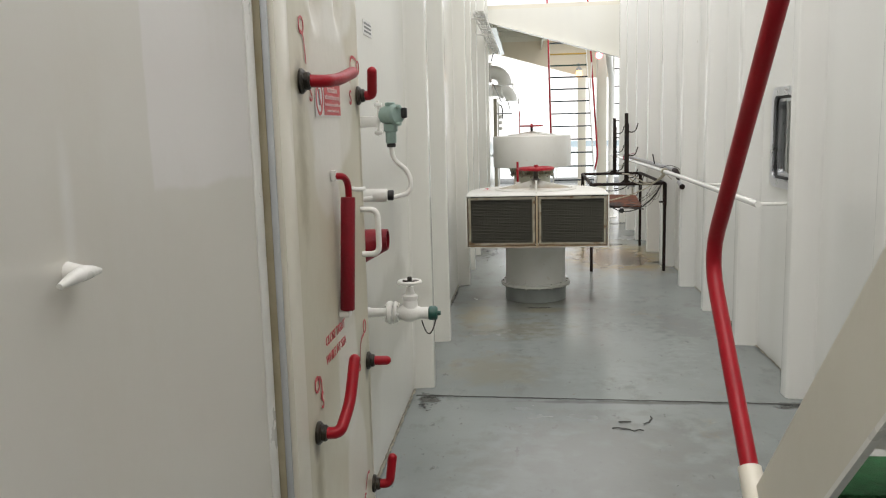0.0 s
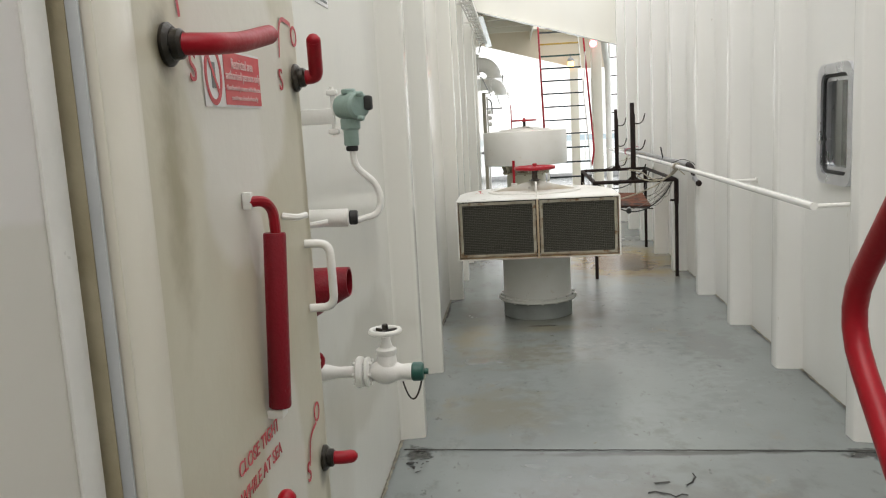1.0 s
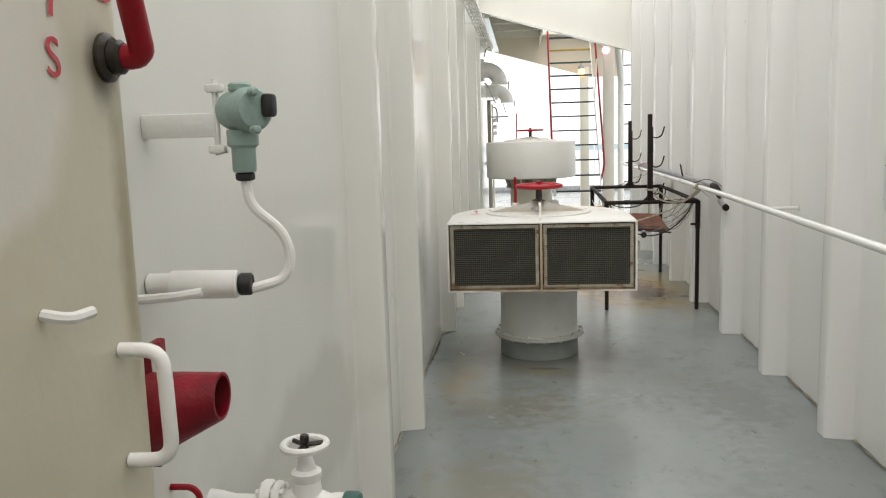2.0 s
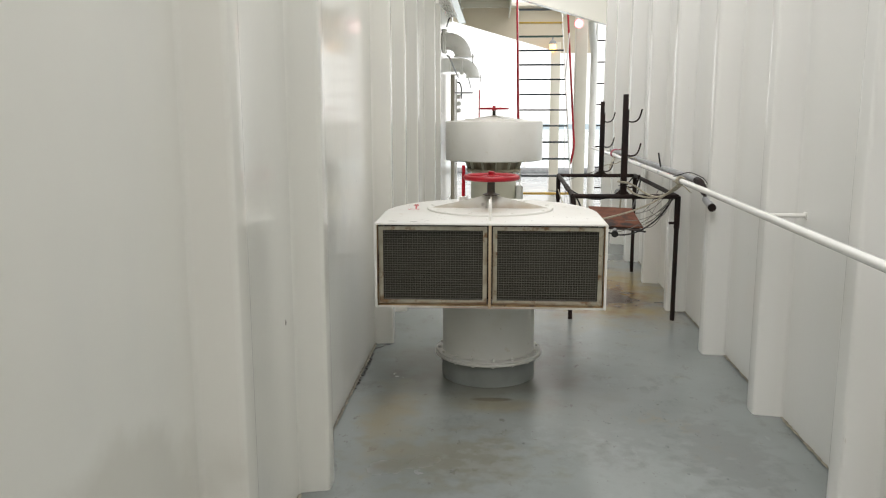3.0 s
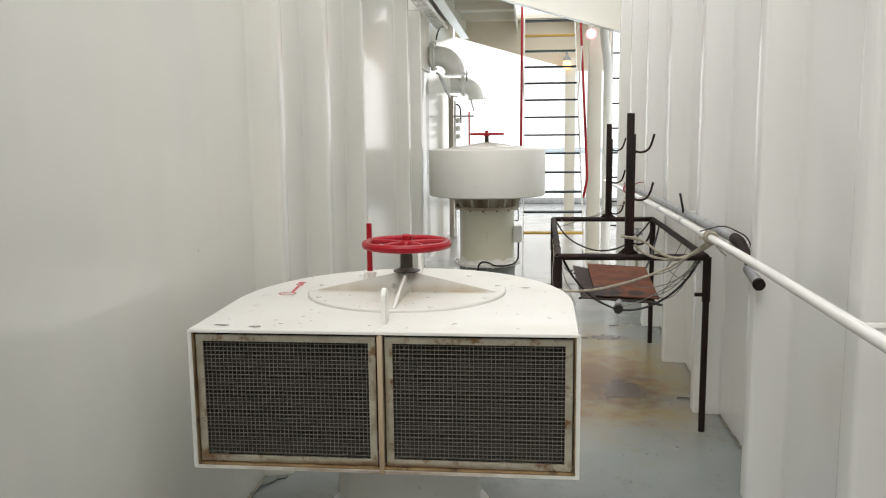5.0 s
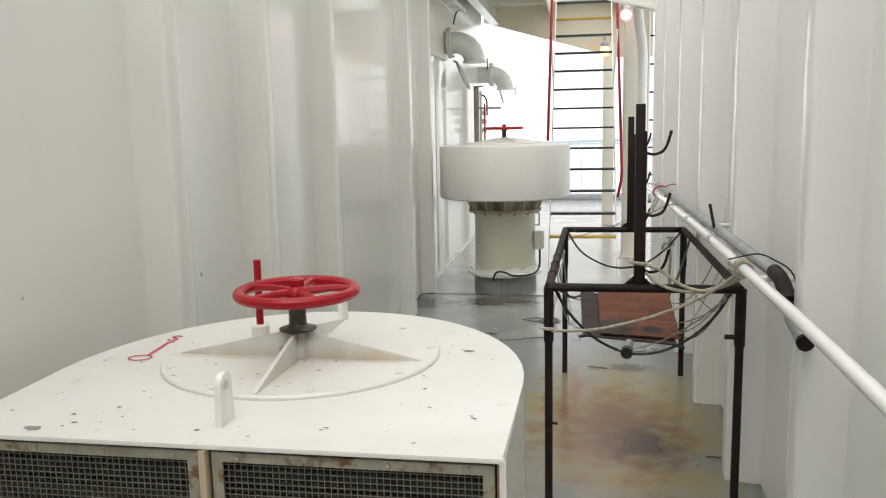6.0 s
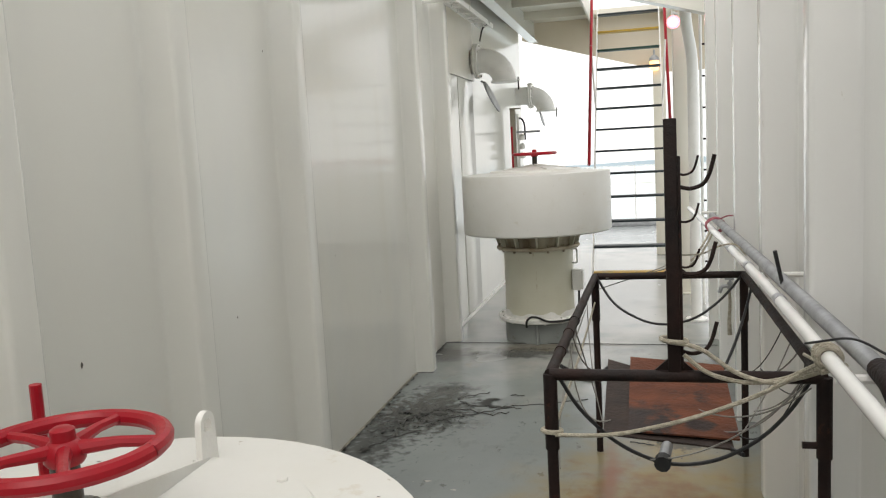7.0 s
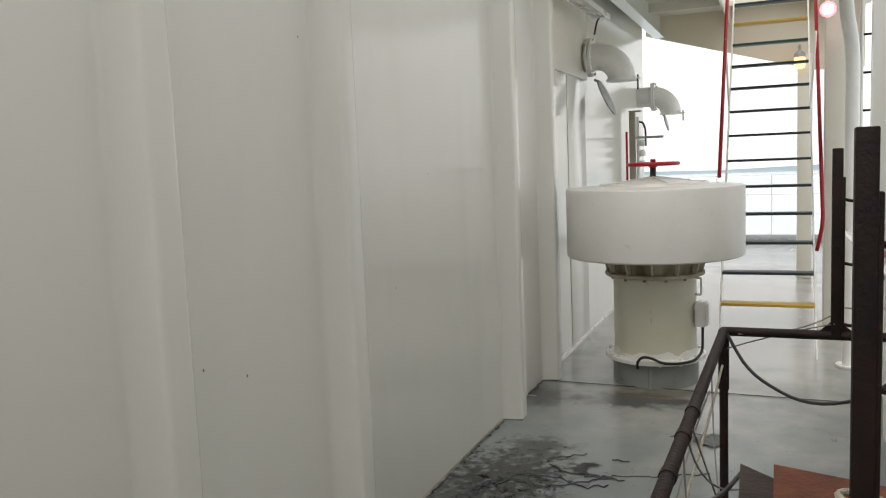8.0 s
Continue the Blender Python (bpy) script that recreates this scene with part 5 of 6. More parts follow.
part("window_gasket", wall_ring(rounded_rect(5.043, 5.384, 1.138, 1.632, 0.046), rounded_rect(5.062, 5.365, 1.157, 1.613, 0.035), 2.034, 2.07), RUBBER, win, "black rubber seal")
part("inner_frame", wall_ring(rounded_rect(5.062, 5.365, 1.157, 1.613, 0.035), rounded_rect(5.080, 5.347, 1.175, 1.595, 0.025), 2.044, 2.08), ALU, win)
pane = part("pane", wall_plate(rounded_rect(5.075, 5.352, 1.17, 1.60, 0.03), 2.060, 2.066), GLASS, win, "", 0)
pane.visible_shadow = False
# sheet and dark box added behind the pane in place of an unlit cabin
part("cabin_dark_sheet", wall_plate(rounded_rect(4.98, 5.69, 1.08, 1.69, 0.02), 2.30, 2.31), CABIN_DARK, win, "dark grey sheet standing in for the dim cabin behind the pane", 0)
bm = bmesh.new()
box((2.14, 4.95, 1.05), (2.31, 4.97, 1.72), 0, bm)
box((2.14, 5.70, 1.05), (2.31, 5.72, 1.72), 0, bm)
box((2.14, 4.97, 1.70), (2.31, 5.70, 1.72), 0, bm)
box((2.14, 4.97, 1.05), (2.31, 5.70, 1.07), 0, bm)
part("window_box", bm, DARK, win, "", 0)

# ---- handrail along the right bulkhead ----
rail = thing("handrail", (1.77, 8.6, 0.0), "white painted tubular handrail on wall brackets", "handrail")
part("rail_tube", tube([(1.770, 4.738, 1.043), (1.812, 5.8, 1.030), (1.845, 7.3, 1.022), (1.848, 9.2, 1.020), (1.818, 10.7, 1.022), (1.775, 12.45, 1.022)], 0.0180, 14, 0.4), WHITE_R, rail)
for y in (8.85, 9.55, 10.1):
    x = 1.848 if y < 9.3 else 1.848 - 0.02 * (y - 9.2)
    part("rail_band", tube([(x, y, 1.0205), (x - 0.0005, y + 0.05, 1.0205)], 0.0196, 14), GALV, rail, "grey worn band")
part("rail_return", tube([(1.770, 4.752, 1.043), (2.046, 4.752, 1.043)], 0.010, 8), FIT, rail)
for y in (6.549, 8.038, 9.402, 10.75, 12.1):
    br = part("rail_bracket", tube([(1.83, y, 1.014), (2.046, y, 1.014)], 0.0105, 8), FIT, rail)
    part("bracket_foot", box((2.036, y - 0.018, 0.998), (2.046, y + 0.018, 1.030), 0.003), FIT, br)

# ---- steel rack ----
rack = thing("steel_rack", (1.54, 9.35, 0), "dark rusty steel pipe rack with hooked posts", "rack")
Z = 0.885
RX0, RX1, RY0, RY1 = 1.178, 1.895, 8.493, 10.216
for x, y in ((RX0, RY0), (RX1 + 0.005, RY0), (RX0 + 0.03, RY1), (RX1, RY1)):
    leg = part("leg", tube([(x, y, 0), (x, y, Z)], 0.0160, 12), DARKSTEEL, rack)
    part("leg_sleeve", tube([(x, y, Z - 0.22), (x, y, Z + 0.002)], 0.0200, 12), DARKSTEEL, leg)
part("lock_screw", tube([(RX1 - 0.05, RY0, 0.70), (RX1, RY0, 0.70)], 0.010, 8), DARKSTEEL, rack)
part("lock_screw", tube([(RX0, RY0 - 0.005, 0.33), (RX0 + 0.035, RY0 - 0.01, 0.33)], 0.006, 8), DARKSTEEL, rack)
for a, b2 in (((RX0, RY0), (RX1, RY0)), ((RX0 + 0.03, RY1), (RX1, RY1)), ((RX0, RY0), (RX0 + 0.03, RY1)), ((RX1, RY0), (RX1, RY1))):
    part("top_bar", tube([(*a, Z), (*b2, Z)], 0.0168, 12), DARKSTEEL, rack)
for y in (8.75, 9.0, 9.2):
    part("bar_clamp", tube([(RX0 + (y - RY0) * 0.0174, y, Z), (RX0 + (y + 0.03 - RY0) * 0.0174, y + 0.03, Z)], 0.0195, 12), DARKSTEEL, rack)
for x, y, top, zs in ((1.520, 8.50, 1.585, (1.395, 1.163, 0.945)), (1.585, 10.216, 1.545, (1.36, 1.137, 0.92))):
    post = part("post", box((x - 0.017, y - 0.017, Z), (x + 0.017, y + 0.017, top), 0.003), DARKSTEEL, rack)
    part("post_stiffener", box((x + 0.016, y - 0.012, Z + 0.02), (x + 0.025, y + 0.012, top - 0.10), 0.002), DARKSTEEL, post)
    part("post_fillet", slab((x - 0.055, y - 0.005, Z + 0.013), (x + 0.055, y - 0.005, Z + 0.013), (x + 0.018, y - 0.005, Z + 0.046), (x - 0.018, y - 0.005, Z + 0.046), -0.010), DARKSTEEL, post, "", 0)
    for z in zs:
        part("hook", tube(rounded([(x + 0.022, y, z + 0.008), (x + 0.05, y, z), (x + 0.085, y, z + 0.012), (x + 0.10, y, z + 0.04), (x + 0.113, y, z + 0.090)], 0.03), 0.0055, 8), DARKSTEEL, post)

# rusty plates lying in the rack, with the hose that carries them
pl1 = solo("rusty_plate", slab((1.385, 8.72, 0.640), (1.71, 8.70, 0.630), (1.715, 9.27, 0.70), (1.385, 9.36, 0.705), 0.006), RUSTPLATE, (1.5, 9.0, 0.64), "brown rusted steel plate hanging in the rack", "plate", smooth=0)
pl2 = solo("rusty_plate", slab((1.31, 8.72, 0.628), (1.69, 8.66, 0.614), (1.68, 9.10, 0.655), (1.30, 9.38, 0.690), 0.006), material("blackened_rust", (0.04, 0.024, 0.018), 0.8, second=(0.02, 0.017, 0.015), scale=9, amount=1, bump=0.4), (1.5, 9.0, 0.62), "blackened rusty steel plate hanging in the rack", "plate", smooth=0)
hoses = thing("hanging_hose", (1.5, 8.52, 0.58), "black hose slung in loops under the rack", "hose")
part("hose_loop", tube(rounded([(1.20, 8.50, 0.88), (1.25, 8.52, 0.78), (1.36, 8.56, 0.655), (1.50, 8.58, 0.592), (1.63, 8.57, 0.612), (1.75, 8.55, 0.69), (1.83, 8.53, 0.79), (1.87, 8.50, 0.88)], 0.08), 0.0058, 8), CABLE, hoses)
part("hose_loop", tube(rounded([(1.22, 10.20, 0.88), (1.30, 10.1, 0.76), (1.48, 10.0, 0.685), (1.66, 10.05, 0.70), (1.80, 10.15, 0.79), (1.88, 10.20, 0.88)], 0.1), 0.006, 8), CABLE, hoses)
part("hose_run", tube(sag((1.20, 8.6, 0.88), (1.30, 9.4, 0.66), 0.03), 0.006, 8), CABLE, hoses)
part("hose_run", tube(sag((1.31, 9.38, 0.648), (1.71, 8.62, 0.618), 0.02), 0.007, 8), CABLE, hoses)
part("hose_run", tube(sag((1.30, 8.70, 0.634), (1.70, 9.16, 0.654), 0.02), 0.007, 8), CABLE, hoses)
part("hose_run", tube(sag((1.68, 9.2, 0.66), (1.89, 9.9, 0.88), 0.05), 0.006, 8), CABLE, hoses)
nz = thing("tube_end", (1.488, 8.60, 0.605), "grey pipe stub with a black coupling under the plates", "pipe")
part("stub", tube([(1.50, 8.66, 0.622), (1.485, 8.56, 0.612)], 0.017, 12), GALV, nz)
part("coupling", tube([(1.487, 8.575, 0.6125), (1.483, 8.545, 0.609)], 0.024, 10), RUBBER, nz, "black coupling")

rope = thing("lashing_rope", (1.85, 8.35, 1.03), "weathered off-white rope lashing the rack to the handrail", "rope")
part("rope_strand", tube(rounded([(1.19, 8.47, 0.715), (1.35, 8.455, 0.722), (1.55, 8.45, 0.775), (1.72, 8.44, 0.845), (1.83, 8.33, 0.95), (1.85, 8.20, 0.995)], 0.08), 0.0062, 8), ROPE, rope)
part("rope_strand", tube(rounded([(1.50, 8.478, 0.985), (1.58, 8.475, 0.975), (1.68, 8.46, 0.90), (1.76, 8.43, 0.885), (1.84, 8.30, 0.95), (1.86, 8.20, 1.0)], 0.06), 0.0064, 8), ROPE, rope)
part("rope_strand", tube(rounded([(1.545, 8.475, 0.95), (1.60, 8.47, 0.90), (1.70, 8.46, 0.875), (1.79, 8.42, 0.90), (1.84, 8.26, 0.985)], 0.06), 0.0065, 8), ROPE, rope)
for k, (c, r, ax) in enumerate((((1.847, 8.18, 1.021), 0.025, (0.1, 1, 0.1)), ((1.847, 8.20, 1.021), 0.026, (-0.1, 1, 0.05)), ((1.847, 8.22, 1.021), 0.025, (0.2, 1, 0.1)), ((1.178, 8.493, 0.72), 0.027, (0.05, 0.1, 1)), ((1.52, 8.50, 0.985), 0.034, (0.1, 0.05, 1)))):
    ax = Vector(ax).normalized()
    u = ax.orthogonal().normalized()
    v = ax.cross(u)
    part("rope_turn", tube([Vector(c) + (u * math.cos(t) + v * math.sin(t)) * r for t in (2 * math.pi * j / 20 for j in range(21))], 0.0068, 8, 0, None, False), ROPE, rope)
part("rope_strand", tube(sag((1.205, 10.19, 0.76), (1.175, 8.50, 0.70), 0.02, 16), 0.0045, 8), ROPE, rope)
rng = random.Random(21)
part("knot", tube([Vector((1.858 + rng.gauss(0, 0.018), 8.20 + rng.gauss(0, 0.022), 1.003 + rng.gauss(0, 0.016))) for _ in range(16)], 0.0068, 7, 0.03), ROPE, rope)
part("rope_tail", tube(rounded([(1.80, 8.22, 1.02), (1.85, 8.15, 1.0), (1.90, 8.12, 0.95)], 0.03), 0.004, 6), ROPE, rope)

lines = thing("loose_lines", (1.5, 9.2, 0.8), "thin grey lines and wires tangled round the rack", "line")
rng = random.Random(33)
for a, b2, d in (((1.86, 8.45, 0.87), (1.60, 8.9, 0.66), 0.05), ((1.88, 8.6, 0.88), (1.66, 8.75, 0.64), 0.06), ((1.89, 8.8, 0.88), (1.70, 9.2, 0.67), 0.04), ((1.20, 9.0, 0.88), (1.32, 9.3, 0.66), 0.05),
                 ((1.20, 9.1, 0.88), (1.24, 9.6, 0.45), 0.05), ((1.20, 8.9, 0.88), (1.33, 8.8, 0.65), 0.08), ((1.26, 10.2, 0.88), (1.62, 10.4, 0.95), 0.02), ((1.21, 10.2, 0.82), (1.58, 10.2, 0.93), 0.0), ((1.87, 8.5, 0.88), (1.45, 8.55, 0.62), 0.06)):
    part("line", tube(sag(a, b2, d, 12, rng.uniform(-0.05, 0.05)), 0.0026, 5), THREAD, lines)
part("line", tube(rounded([(1.80, 8.2, 1.05), (1.88, 8.1, 1.09), (1.96, 8.0, 1.05), (1.97, 7.96, 0.98)], 0.04), 0.003, 5), CABLE, lines)
part("line", tube(rounded([(1.62, 10.3, 0.97), (1.70, 10.1, 1.0), (1.768, 10.0, 1.05), (1.83, 9.95, 1.07), (1.87, 9.9, 1.02)], 0.04), 0.004, 5), ROPE, lines)
PINK = material("faded_pink_cord", (0.34, 0.07, 0.11), 0.8, second=(0.45, 0.2, 0.2), scale=40, amount=0.8)
for y, tilt in ((11.0, 0.02), (11.03, -0.015), (11.06, 0.03)):
    part("cord_turn", tube([(1.836 + 0.052 * math.cos(t), y + tilt * math.cos(t), 1.037 + 0.040 * math.sin(t)) for t in (2 * math.pi * k / 22 for k in range(23))], 0.0045, 6, 0, None, False), PINK, lines, "faded pink cord")
part("cord_tail", tube(rounded([(1.86, 11.0, 1.075), (1.90, 10.93, 1.10), (1.95, 10.88, 1.095), (1.98, 10.85, 1.075)], 0.03), 0.004, 6), PINK, lines, "faded pink cord")
for a, b2, d in (((1.892, 8.62, 0.875), (1.78, 8.95, 0.64), 0.03), ((1.892, 8.66, 0.875), (1.70, 8.72, 0.645), 0.09), ((1.893, 8.72, 0.875), (1.84, 9.25, 0.70), 0.10), ((1.893, 8.95, 0.875), (1.72, 8.70, 0.66), 0.02), ((1.893, 9.12, 0.875), (1.77, 9.35, 0.66), 0.06), ((1.215, 9.45, 0.875), (1.19, 8.56, 0.58), 0.02), ((1.21, 9.60, 0.875), (1.30, 9.05, 0.52), 0.05)):
    part("line", tube(sag(a, b2, d, 12, rng.uniform(-0.04, 0.04)), 0.0022, 5), CABLE if d > 0.05 else THREAD, lines)
part("line", tube(sag((1.80, 10.93, 1.015), (1.66, 10.215, 0.955), 0.012, 10), 0.0055, 6), ROPE, lines)
part("line", tube(sag((1.81, 10.90, 1.005), (1.655, 10.225, 0.93), 0.02, 10), 0.0055, 6), ROPE, lines)

gp = thing("galvanised_pipe", (1.85, 9.0, 1.06), "grey galvanised pipe with rusty ends lashed beside the handrail", "pipe")
part("pipe_body", tube([(1.852, 11.45, 1.052), (1.908, 8.00, 1.042)], 0.0215, 14), GALV, gp)
part("pipe_collar", tube([(1.908, 8.02, 1.042), (1.909, 7.93, 1.035), (1.912, 7.83, 0.985)], 0.024, 12, 0.03), DARKSTEEL, gp, "rusty bent collar")
part("pipe_arm", tube([(1.912, 7.85, 0.995), (1.912, 7.78, 0.945)], 0.014, 10), DARKSTEEL, gp)
part("pipe_handle", tube([(1.912, 7.80, 0.945), (1.908, 7.63, 0.915)], 0.022, 14), GALV, gp, "grey handle stub")
part("handle_cap", tube([(1.908, 7.64, 0.917), (1.908, 7.625, 0.914)], 0.024, 14), DARKSTEEL, gp)
part("toggle_bar", tube([(1.875, 9.0, 1.05), (1.85, 8.98, 1.16)], 0.0065, 8), CABLE, gp, "black toggle bar")

# a small tap on a pipe at the far corner of the right bulkhead
tap = thing("wall_tap", (2.0, 11.22, 0.64), "small metal tap on the bulkhead with a hanging rope end", "tap")
part("rope_end", tube([(1.925, 11.215, 0.655), (1.928, 11.215, 0.55), (1.923, 11.22, 0.44), (1.926, 11.215, 0.36)], [0.008, 0.009, 0.011, 0.014], 8), ROPE, tap, "frayed rope end")
part("spout", tube([(2.046, 11.22, 0.655), (1.885, 11.22, 0.655), (1.868, 11.22, 0.615)], 0.012, 8, 0.015), GALV, tap)
part("tap_body", lathe([(0.0, -0.02), (0.017, -0.018), (0.017, 0.018), (0.008, 0.024), (0.008, 0.036), (0, 0.036)], (1.93, 11.22, 0.658), (0, 0, 1), 14), GALV, tap)
part("tap_handle", box((1.90, 11.205, 0.692), (1.958, 11.235, 0.704), 0.003), GALV, tap)

# ---- far ladder ----
lad = thing("inclined_ladder", (1.32, 13.8, 0), "steel ladder with dark treads and red handrails to the upper deck", "ladder")


def rung_place(k):
    return 13.80 + 0.19 * k, 0.345 + 0.2215 * k


for sx in (0.975, 1.66):
    y0, z0 = rung_place(-1.55)
    y1, z1 = rung_place(13.2)
    part("stringer", slab((sx - 0.006, y0 - 0.05, z0), (sx - 0.006, y0 + 0.07, z0), (sx - 0.006, y1 + 0.07, z1), (sx - 0.006, y1 - 0.05, z1), 0.012), FIT, lad, "", 0)
for k in range(0, 13):
    y, z = rung_place(k)
    part("tread", box((0.982, y - 0.07, z - 0.016), (1.653, y + 0.07, z + 0.004), 0.002), YELLOW if k in (0, 11) else TREADGREEN if k == 10 else TREAD, lad, "yellow tread" if k in (0, 11) else "dark tread")
y1, z1 = rung_place(14)
ya, za = rung_place(2)
part("handrail", tube([(0.945, ya, za + 0.54), (0.945, y1, z1 + 0.85)], 0.016, 10, 0.1), RED, lad, "red handrail")
part("handrail", tube([(1.69, 14.33, 0.70), (1.73, 14.24, 0.93), (1.70, y1, z1 + 0.75)], 0.016, 10, 0.1), RED, lad, "red handrail")
for sx, rx in ((0.975, 0.945), (1.66, 1.70)):
    y, z = rung_place(7)
    part("rail_stay", tube([(sx, y, z), (rx, y - 0.02, z + 0.66)], 0.010, 8), FIT, lad)

# ---- goosenecks and piping at the far end ----
for y, x_end, zc, rr, xf, flap, lab in (
        (14.0, 0.19, 2.365, 0.112, -0.085, ((-0.20, -0.195), (-0.066, -0.49)), "large white gooseneck vent pipe with an open flap"),
        (16.9, 0.245, 2.19, 0.115, 0.030, ((-0.085, -0.21), (-0.035, -0.40)), "white gooseneck vent pipe with a flap")):
    gn = thing("gooseneck_vent", (-0.09, y, zc), lab, "vent pipe", "goosenecks")
    part("pipe_elbow", tube([(-0.13, y, zc)] + [(x_end - 0.20 + 0.20 * math.sin(a), y, zc - 0.20 + 0.20 * math.cos(a)) for a in (math.pi / 2 * k / 8 for k in range(9))], rr, 28), FIT, gn)
    fb = part("flange", disc((xf, y, zc), (1, 0, 0), rr + 0.050, 0.020, 0.004, 32), FIT, gn)
    part("flange", disc((xf + 0.023, y, zc), (1, 0, 0), rr + 0.050, 0.020, 0.004, 32), FIT, gn)
    for k in range(8):
        a = 2 * math.pi * k / 8 + 0.2
        part("bolt", disc((xf - 0.016, y + (rr + 0.031) * math.cos(a), zc + (rr + 0.031) * math.sin(a)), (1, 0, 0), 0.010, 0.075, 0.002, 6), FIT, fb)
    part("mouth_lip", disc((x_end, y, zc - 0.215), (0, 0, 1), rr + 0.014, 0.020, 0.003, 28), FIT, gn)
    (ua, va1), (ub, vb1) = flap
    long = math.hypot(ub - ua, vb1 - va1)
    fp = part("flap", disc((x_end + (ua + ub) / 2, y, zc + (va1 + vb1) / 2), (-(vb1 - va1), 0, ub - ua), long / 2, 0.014, 0.004, 28), GALV, gn, "grey round hinged flap")
    part("flap_hinge", tube([(x_end + ua - 0.01, y - 0.05, zc + va1), (x_end + ua - 0.01, y + 0.05, zc + va1)], 0.012, 8), GALV, fp)
    part("flap_bolt", tube([(x_end + rr + 0.02, y, zc - 0.17), (x_end + rr + 0.02, y, zc - 0.29)], 0.007, 6), DARKSTEEL, gn)
    part("flap_ear", box((x_end + rr, y - 0.02, zc - 0.205), (x_end + rr + 0.04, y + 0.02, zc - 0.193), 0.002), FIT, gn)
st = thing("valve_stand", (-0.02, 16.0, 0), "grey-brown pipe stand with small valves against the bulkhead", "pipe")
BEIGE = material("dull_beige_paint", (0.36, 0.33, 0.26), 0.5, second=(0.25, 0.225, 0.17), scale=6, amount=0.8, streak=True)
part("stand_pipe", box((-0.085, 15.97, 0.0), (-0.02, 16.03, 1.985), 0.01), BEIGE, st, "dull beige upright")
part("stand_cap", box((-0.085, 15.95, 1.985), (0.045, 16.05, 2.0), 0.004), BEIGE, st)
part("riser_tube", tube([(0.005, 16.0, 0.0), (0.005, 16.0, 1.93)], 0.016, 10), FIT, st, "white painted riser")
part("valve_stem", tube([(0.085, 16.0, 1.62), (0.085, 16.0, 1.80), (0.06, 16.0, 1.87), (0.012, 16.0, 1.88)], 0.011, 8, 0.05), CABLE, st, "black bent hose")
part("valve_arm", box((-0.05, 15.98, 1.70), (0.27, 16.02, 1.725), 0.004), GALV, st)
for z in (1.40, 1.51, 1.62):
    part("small_valve", lathe([(0.0, 0), (0.03, 0.0), (0.035, 0.02), (0.035, 0.05), (0.02, 0.07), (0, 0.07)], (0.05, 16.0, z), (0, 0, 1), 14), FIT, st)
part("stand_clip", box((-0.13, 15.96, 0.90), (0.06, 16.04, 0.94), 0.004), GALV, st)
tray = thing("cable_tray", (0.0, 11.6, 2.66), "white painted cable tray with cables along the bulkhead", "cable tray")
for x in (-0.01, 0.10):
    part("tray_side", box((x - 0.006, 9.0, 2.66), (x + 0.006, 14.0, 2.70)), FIT, tray, "", 0)
for k in range(18):
    y = 9.1 + k * 0.28
    part("tray_rung", box((-0.01, y, 2.662), (0.10, y + 0.03, 2.672)), FIT, tray, "", 0)
for x, r in ((0.02, 0.012), (0.05, 0.009), (0.075, 0.011)):
    part("tray_cable", tube([(x, 9.0, 2.69), (x, 11.5, 2.688), (x, 13.9, 2.69)], r, 8), FIT, tray)
for y in (9.3, 10.9, 12.3):
    part("tray_arm", box((-0.13, y, 2.64), (0.10, y + 0.03, 2.66)), FIT, tray, "", 0)
part("drop_cable", tube(rounded([(0.06, 13.9, 2.69), (0.0, 13.98, 2.66), (-0.03, 14.0, 2.55)], 0.04), 0.008, 6), CABLE, tray)

# columns and pipes at the right
col = thing("deck_pillar", (1.83, 14.6, 0), "white painted square pillar under the upper deck", "pillar")
part("shaft", box((1.75, 14.55, 0.0), (1.91, 14.75, 3.2), 0.012), CREAM, col)
part("foot_plate", box((1.71, 14.50, 0.0), (1.95, 14.80, 0.015), 0.003), CREAM, col)
col2 = thing("deck_pillar", (1.68, 17.5, 0), "pale slender pillar at the deck edge", "pillar")
part("shaft", box((1.60, 17.42, 0.0), (1.76, 17.58, 2.6), 0.012), CREAM, col2)
pp = thing("drain_pipe", (1.86, 13.3, 0), "white painted pipe bending into the bracket beam", "pipe")
part("pipe_run", tube([(1.86, 13.3, 0.0), (1.86, 13.3, 2.20), (1.80, 13.15, 2.45), (1.80, 13.15, 3.2)], 0.045, 16, 0.15), FIT, pp)
part("pipe_foot", disc((1.86, 13.3, 0.0), (0, 0, 1), 0.09, 0.02, 0.004), FIT, pp)
rk = thing("wall_ladder", (2.05, 14.0, 0), "narrow white vertical ladder with dark fittings", "ladder")
for x in (1.97, 2.10):
    part("ladder_side", tube([(x, 14.0, 0.0), (x, 14.0, 3.0)], 0.014, 8), FIT, rk)
for k in range(9):
    part("ladder_rung", tube([(1.97, 14.0, 0.4 + 0.28 * k), (2.10, 14.0, 0.4 + 0.28 * k)], 0.009, 8), DARKSTEEL, rk)

# lamps
lp = thing("deck_lamp", (1.748, 14.25, 2.6), "lit round deck lamp with a glowing ring for its red-edged glow", "lamp")
part("lamp_globe", lathe([(0, -0.05), (0.028, -0.04), (0.040, -0.012), (0.040, 0.012), (0.028, 0.04), (0, 0.05)], (1.748, 14.25, 2.60), (0, 1, 0), 18), LAMPGLASS, lp, "glowing white globe")
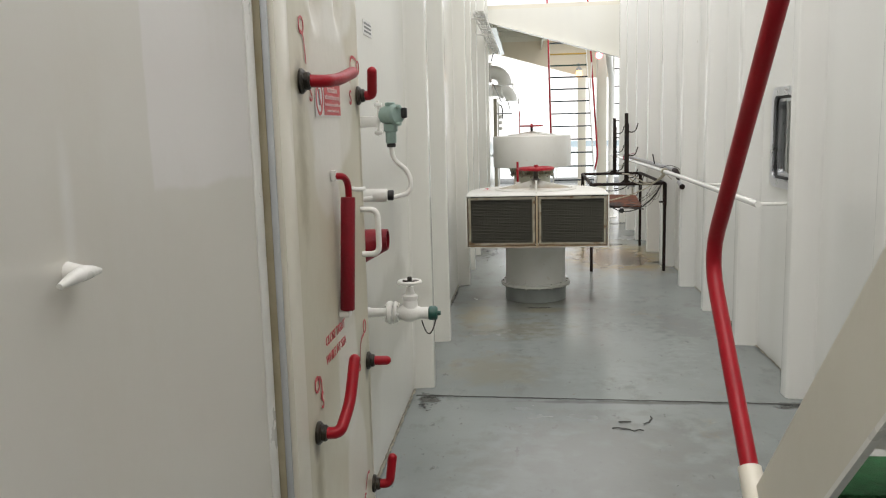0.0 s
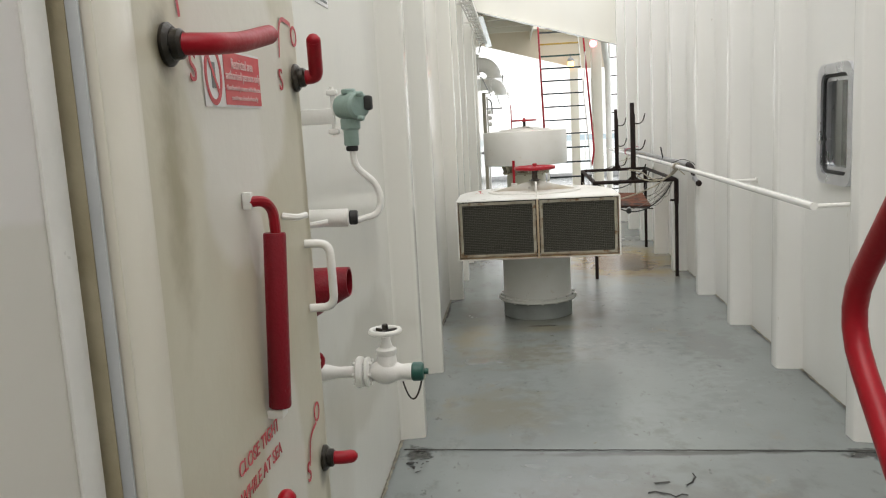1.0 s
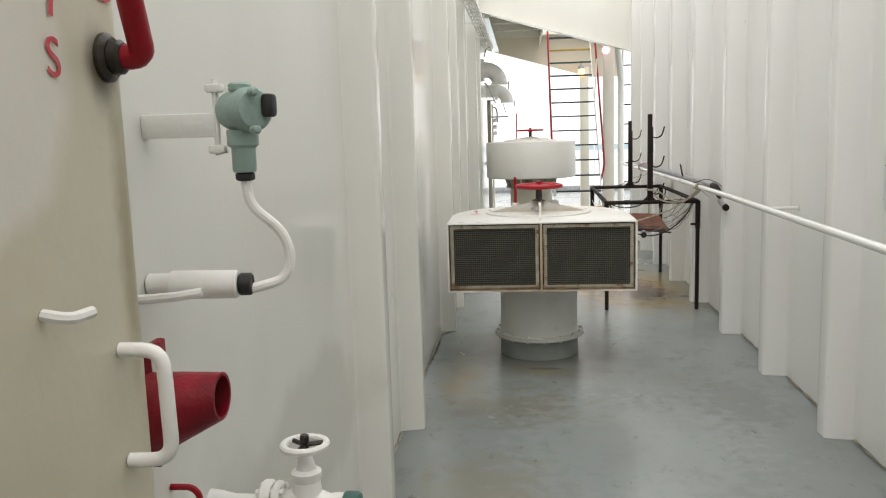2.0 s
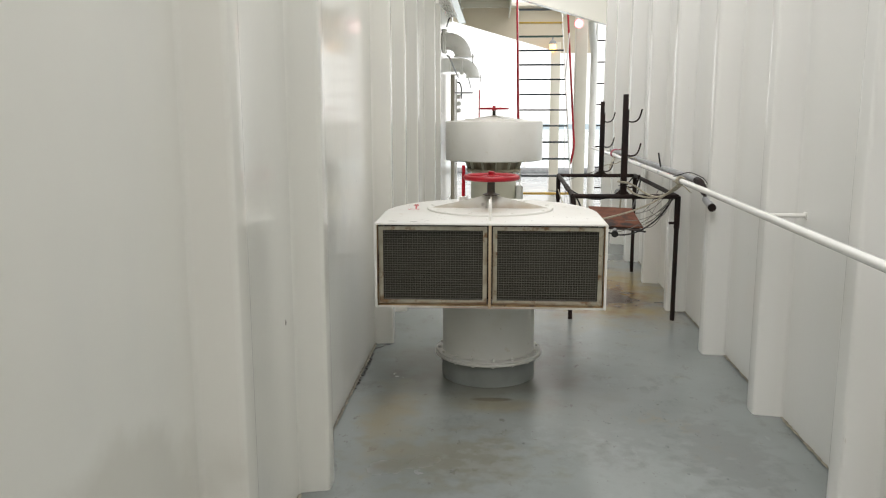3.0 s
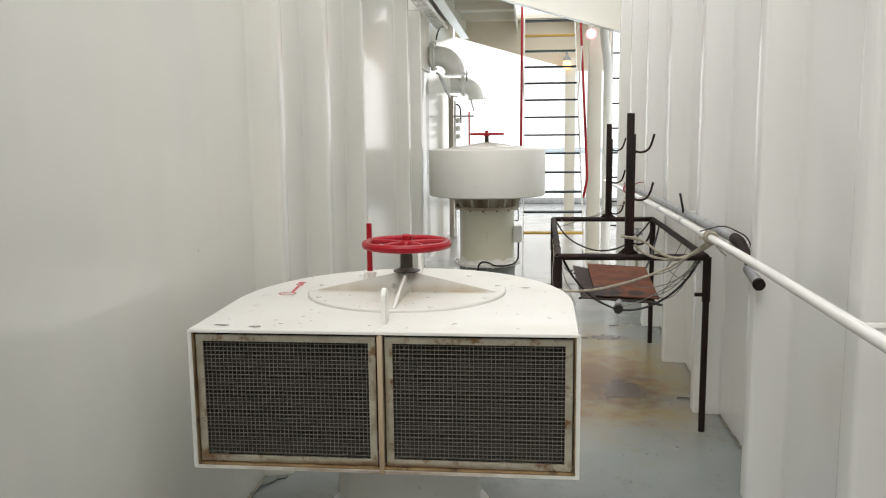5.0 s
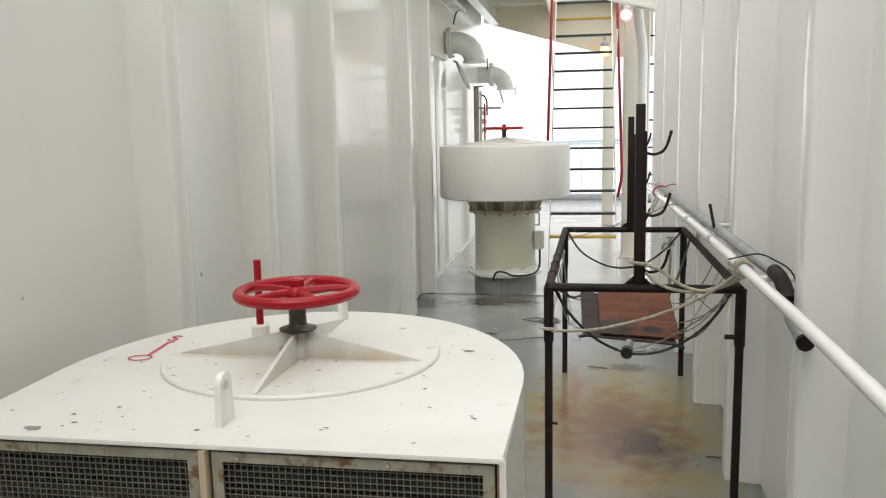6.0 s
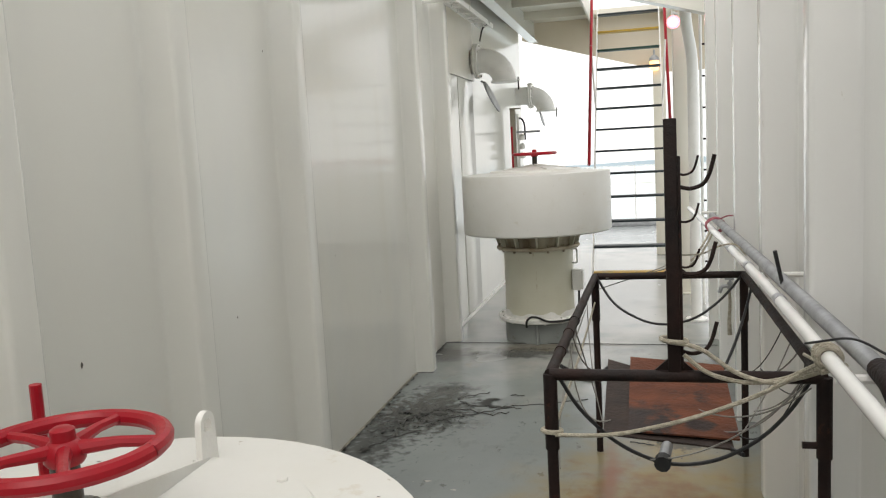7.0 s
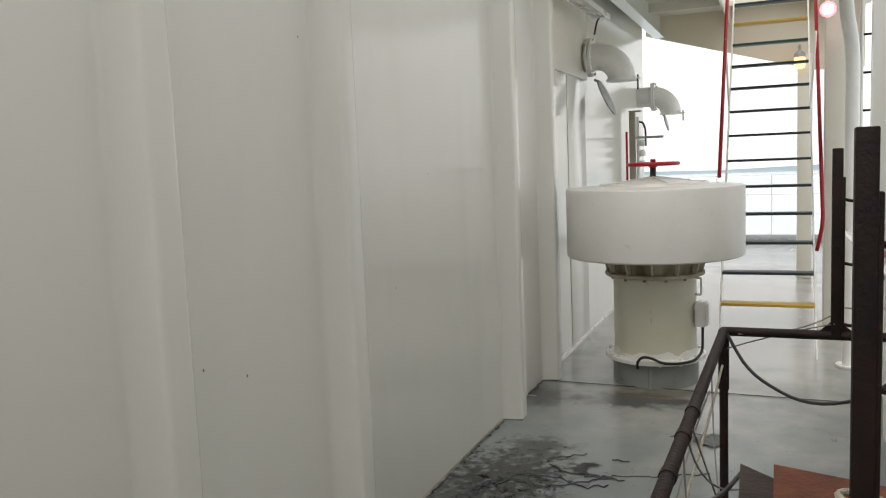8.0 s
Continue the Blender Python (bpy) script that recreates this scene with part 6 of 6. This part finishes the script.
# emissive ring added to draw the red edge of the lamp's glow
part("glow_edge_ring", tube([(1.748 + 0.050 * math.cos(a), 14.21, 2.60 + 0.050 * math.sin(a)) for a in (2 * math.pi * k / 24 for k in range(25))], 0.010, 8, 0, None, False), LAMPRED, lp, "red glowing ring that draws the edge of the lamp's glow")
part("lamp_stem", tube([(1.748, 14.28, 2.64), (1.748, 14.40, 2.72), (1.80, 14.56, 2.72)], 0.012, 8, 0.03), FIT, lp)
lp2 = thing("amber_lamp", (1.60, 17.4, 2.55), "lit amber caged lamp under the bracket beam", "lamp")
part("lamp_glass", lathe([(0, -0.09), (0.05, -0.08), (0.062, -0.03), (0.055, 0.04), (0, 0.05)], (1.62, 17.42, 2.52), (0, 0, 1), 16), LAMPAMBER, lp2, "glowing amber glass")
part("lamp_cap", lathe([(0.065, 0.0), (0.06, 0.04), (0.03, 0.07), (0, 0.07)], (1.62, 17.42, 2.56), (0, 0, 1), 16), GALV, lp2)
part("lamp_arm", tube([(1.62, 17.42, 2.62), (1.62, 17.44, 2.70), (1.62, 17.60, 2.70)], 0.014, 8, 0.03), GALV, lp2)

# ---- the stair beside the first camera place ----
stair = thing("near_stair", (1.4, 2.3, 0), "cream steel stair with green tread mats and a red handrail", "stair")
for sx in (1.028, 1.74):
    part("stringer", slab((sx, 2.632, 0.0), (sx, 2.39, 0.0), (sx, -0.03, 2.61), (sx, 0.215, 2.61), -0.012 if sx < 1.3 else 0.012), CREAM, stair, "", 0)
part("stringer_flange", slab((1.028, 2.39, 0.0), (1.041, 2.39, 0.0), (1.041, -0.03, 2.61), (1.028, -0.03, 2.61), 0.010), FIT, stair, "", 0)
for k in range(1, 13):
    z, y = 0.205 * k, 2.51 - 0.19 * k
    tr2 = part("tread", box((1.042, y - 0.085, z - 0.03), (1.726, y + 0.11, z), 0.003), FIT, stair)
    part("tread_mat", box((1.06, y - 0.078, z), (1.71, y + 0.10, z + 0.010), 0.003), MATGREEN, tr2, "green rubber mat")
part("handrail", tube([(1.028, -0.20, 4.11), (1.028, 2.485, 1.128), (1.028, 2.034, 0.712)], 0.0205, 14, 0.12), RED, stair, "red painted handrail")
part("rail_socket", tube([(1.028, 2.040, 0.717), (1.028, 1.93, 0.615)], 0.0265, 14), CREAM, stair, "cream painted rail socket")

drain = solo("deck_fitting", disc((1.94, 3.70, 0.0), (0, 0, 1), 0.075, 0.022, 0.008), CREAM, (1.94, 3.70, 0), "round cream painted deck plate by the bulkhead", "deck fitting")

# ---- open side, sea and shore ----
edge = thing("deck_edge_rail", (0.6, 21.4, 0), "low steel deck edge with wire rails", "railing")
part("sill", box((-0.6, 21.35, 0.0), (3.2, 21.45, 0.12), 0.01), GALV, edge)
for x in (-0.4, 0.45, 1.3, 2.2, 3.0):
    part("rail_post", tube([(x, 21.4, 0.1), (x, 21.4, 1.1)], 0.012, 8), FIT, edge)
for z in (0.45, 0.78, 1.1):
    part("rail_wire", tube([(-0.6, 21.4, z), (3.2, 21.4, z)], 0.005, 6), FIT, edge)
bm = bmesh.new()
bm.faces.new([bm.verts.new(v) for v in ((-900, -300, -12), (900, -300, -12), (900, 480, -12), (-900, 480, -12))])
setting("water", bm, SEA, "pale calm sea under a white sky", 0)
bm = bmesh.new()
xs = [-900 + 30 * k for k in range(61)]
rowl = [bm.verts.new((x, 482, -13)) for x in xs]
rowh = [bm.verts.new((x, 482, -9.6 + 1.6 * noise.noise(Vector((x * 0.013, 0, 0))))) for x in xs]
for k in range(60):
    bm.faces.new((rowl[k], rowl[k + 1], rowh[k + 1], rowh[k]))
setting("backdrop", bm, SHORE, "hazy distant shoreline", 0)
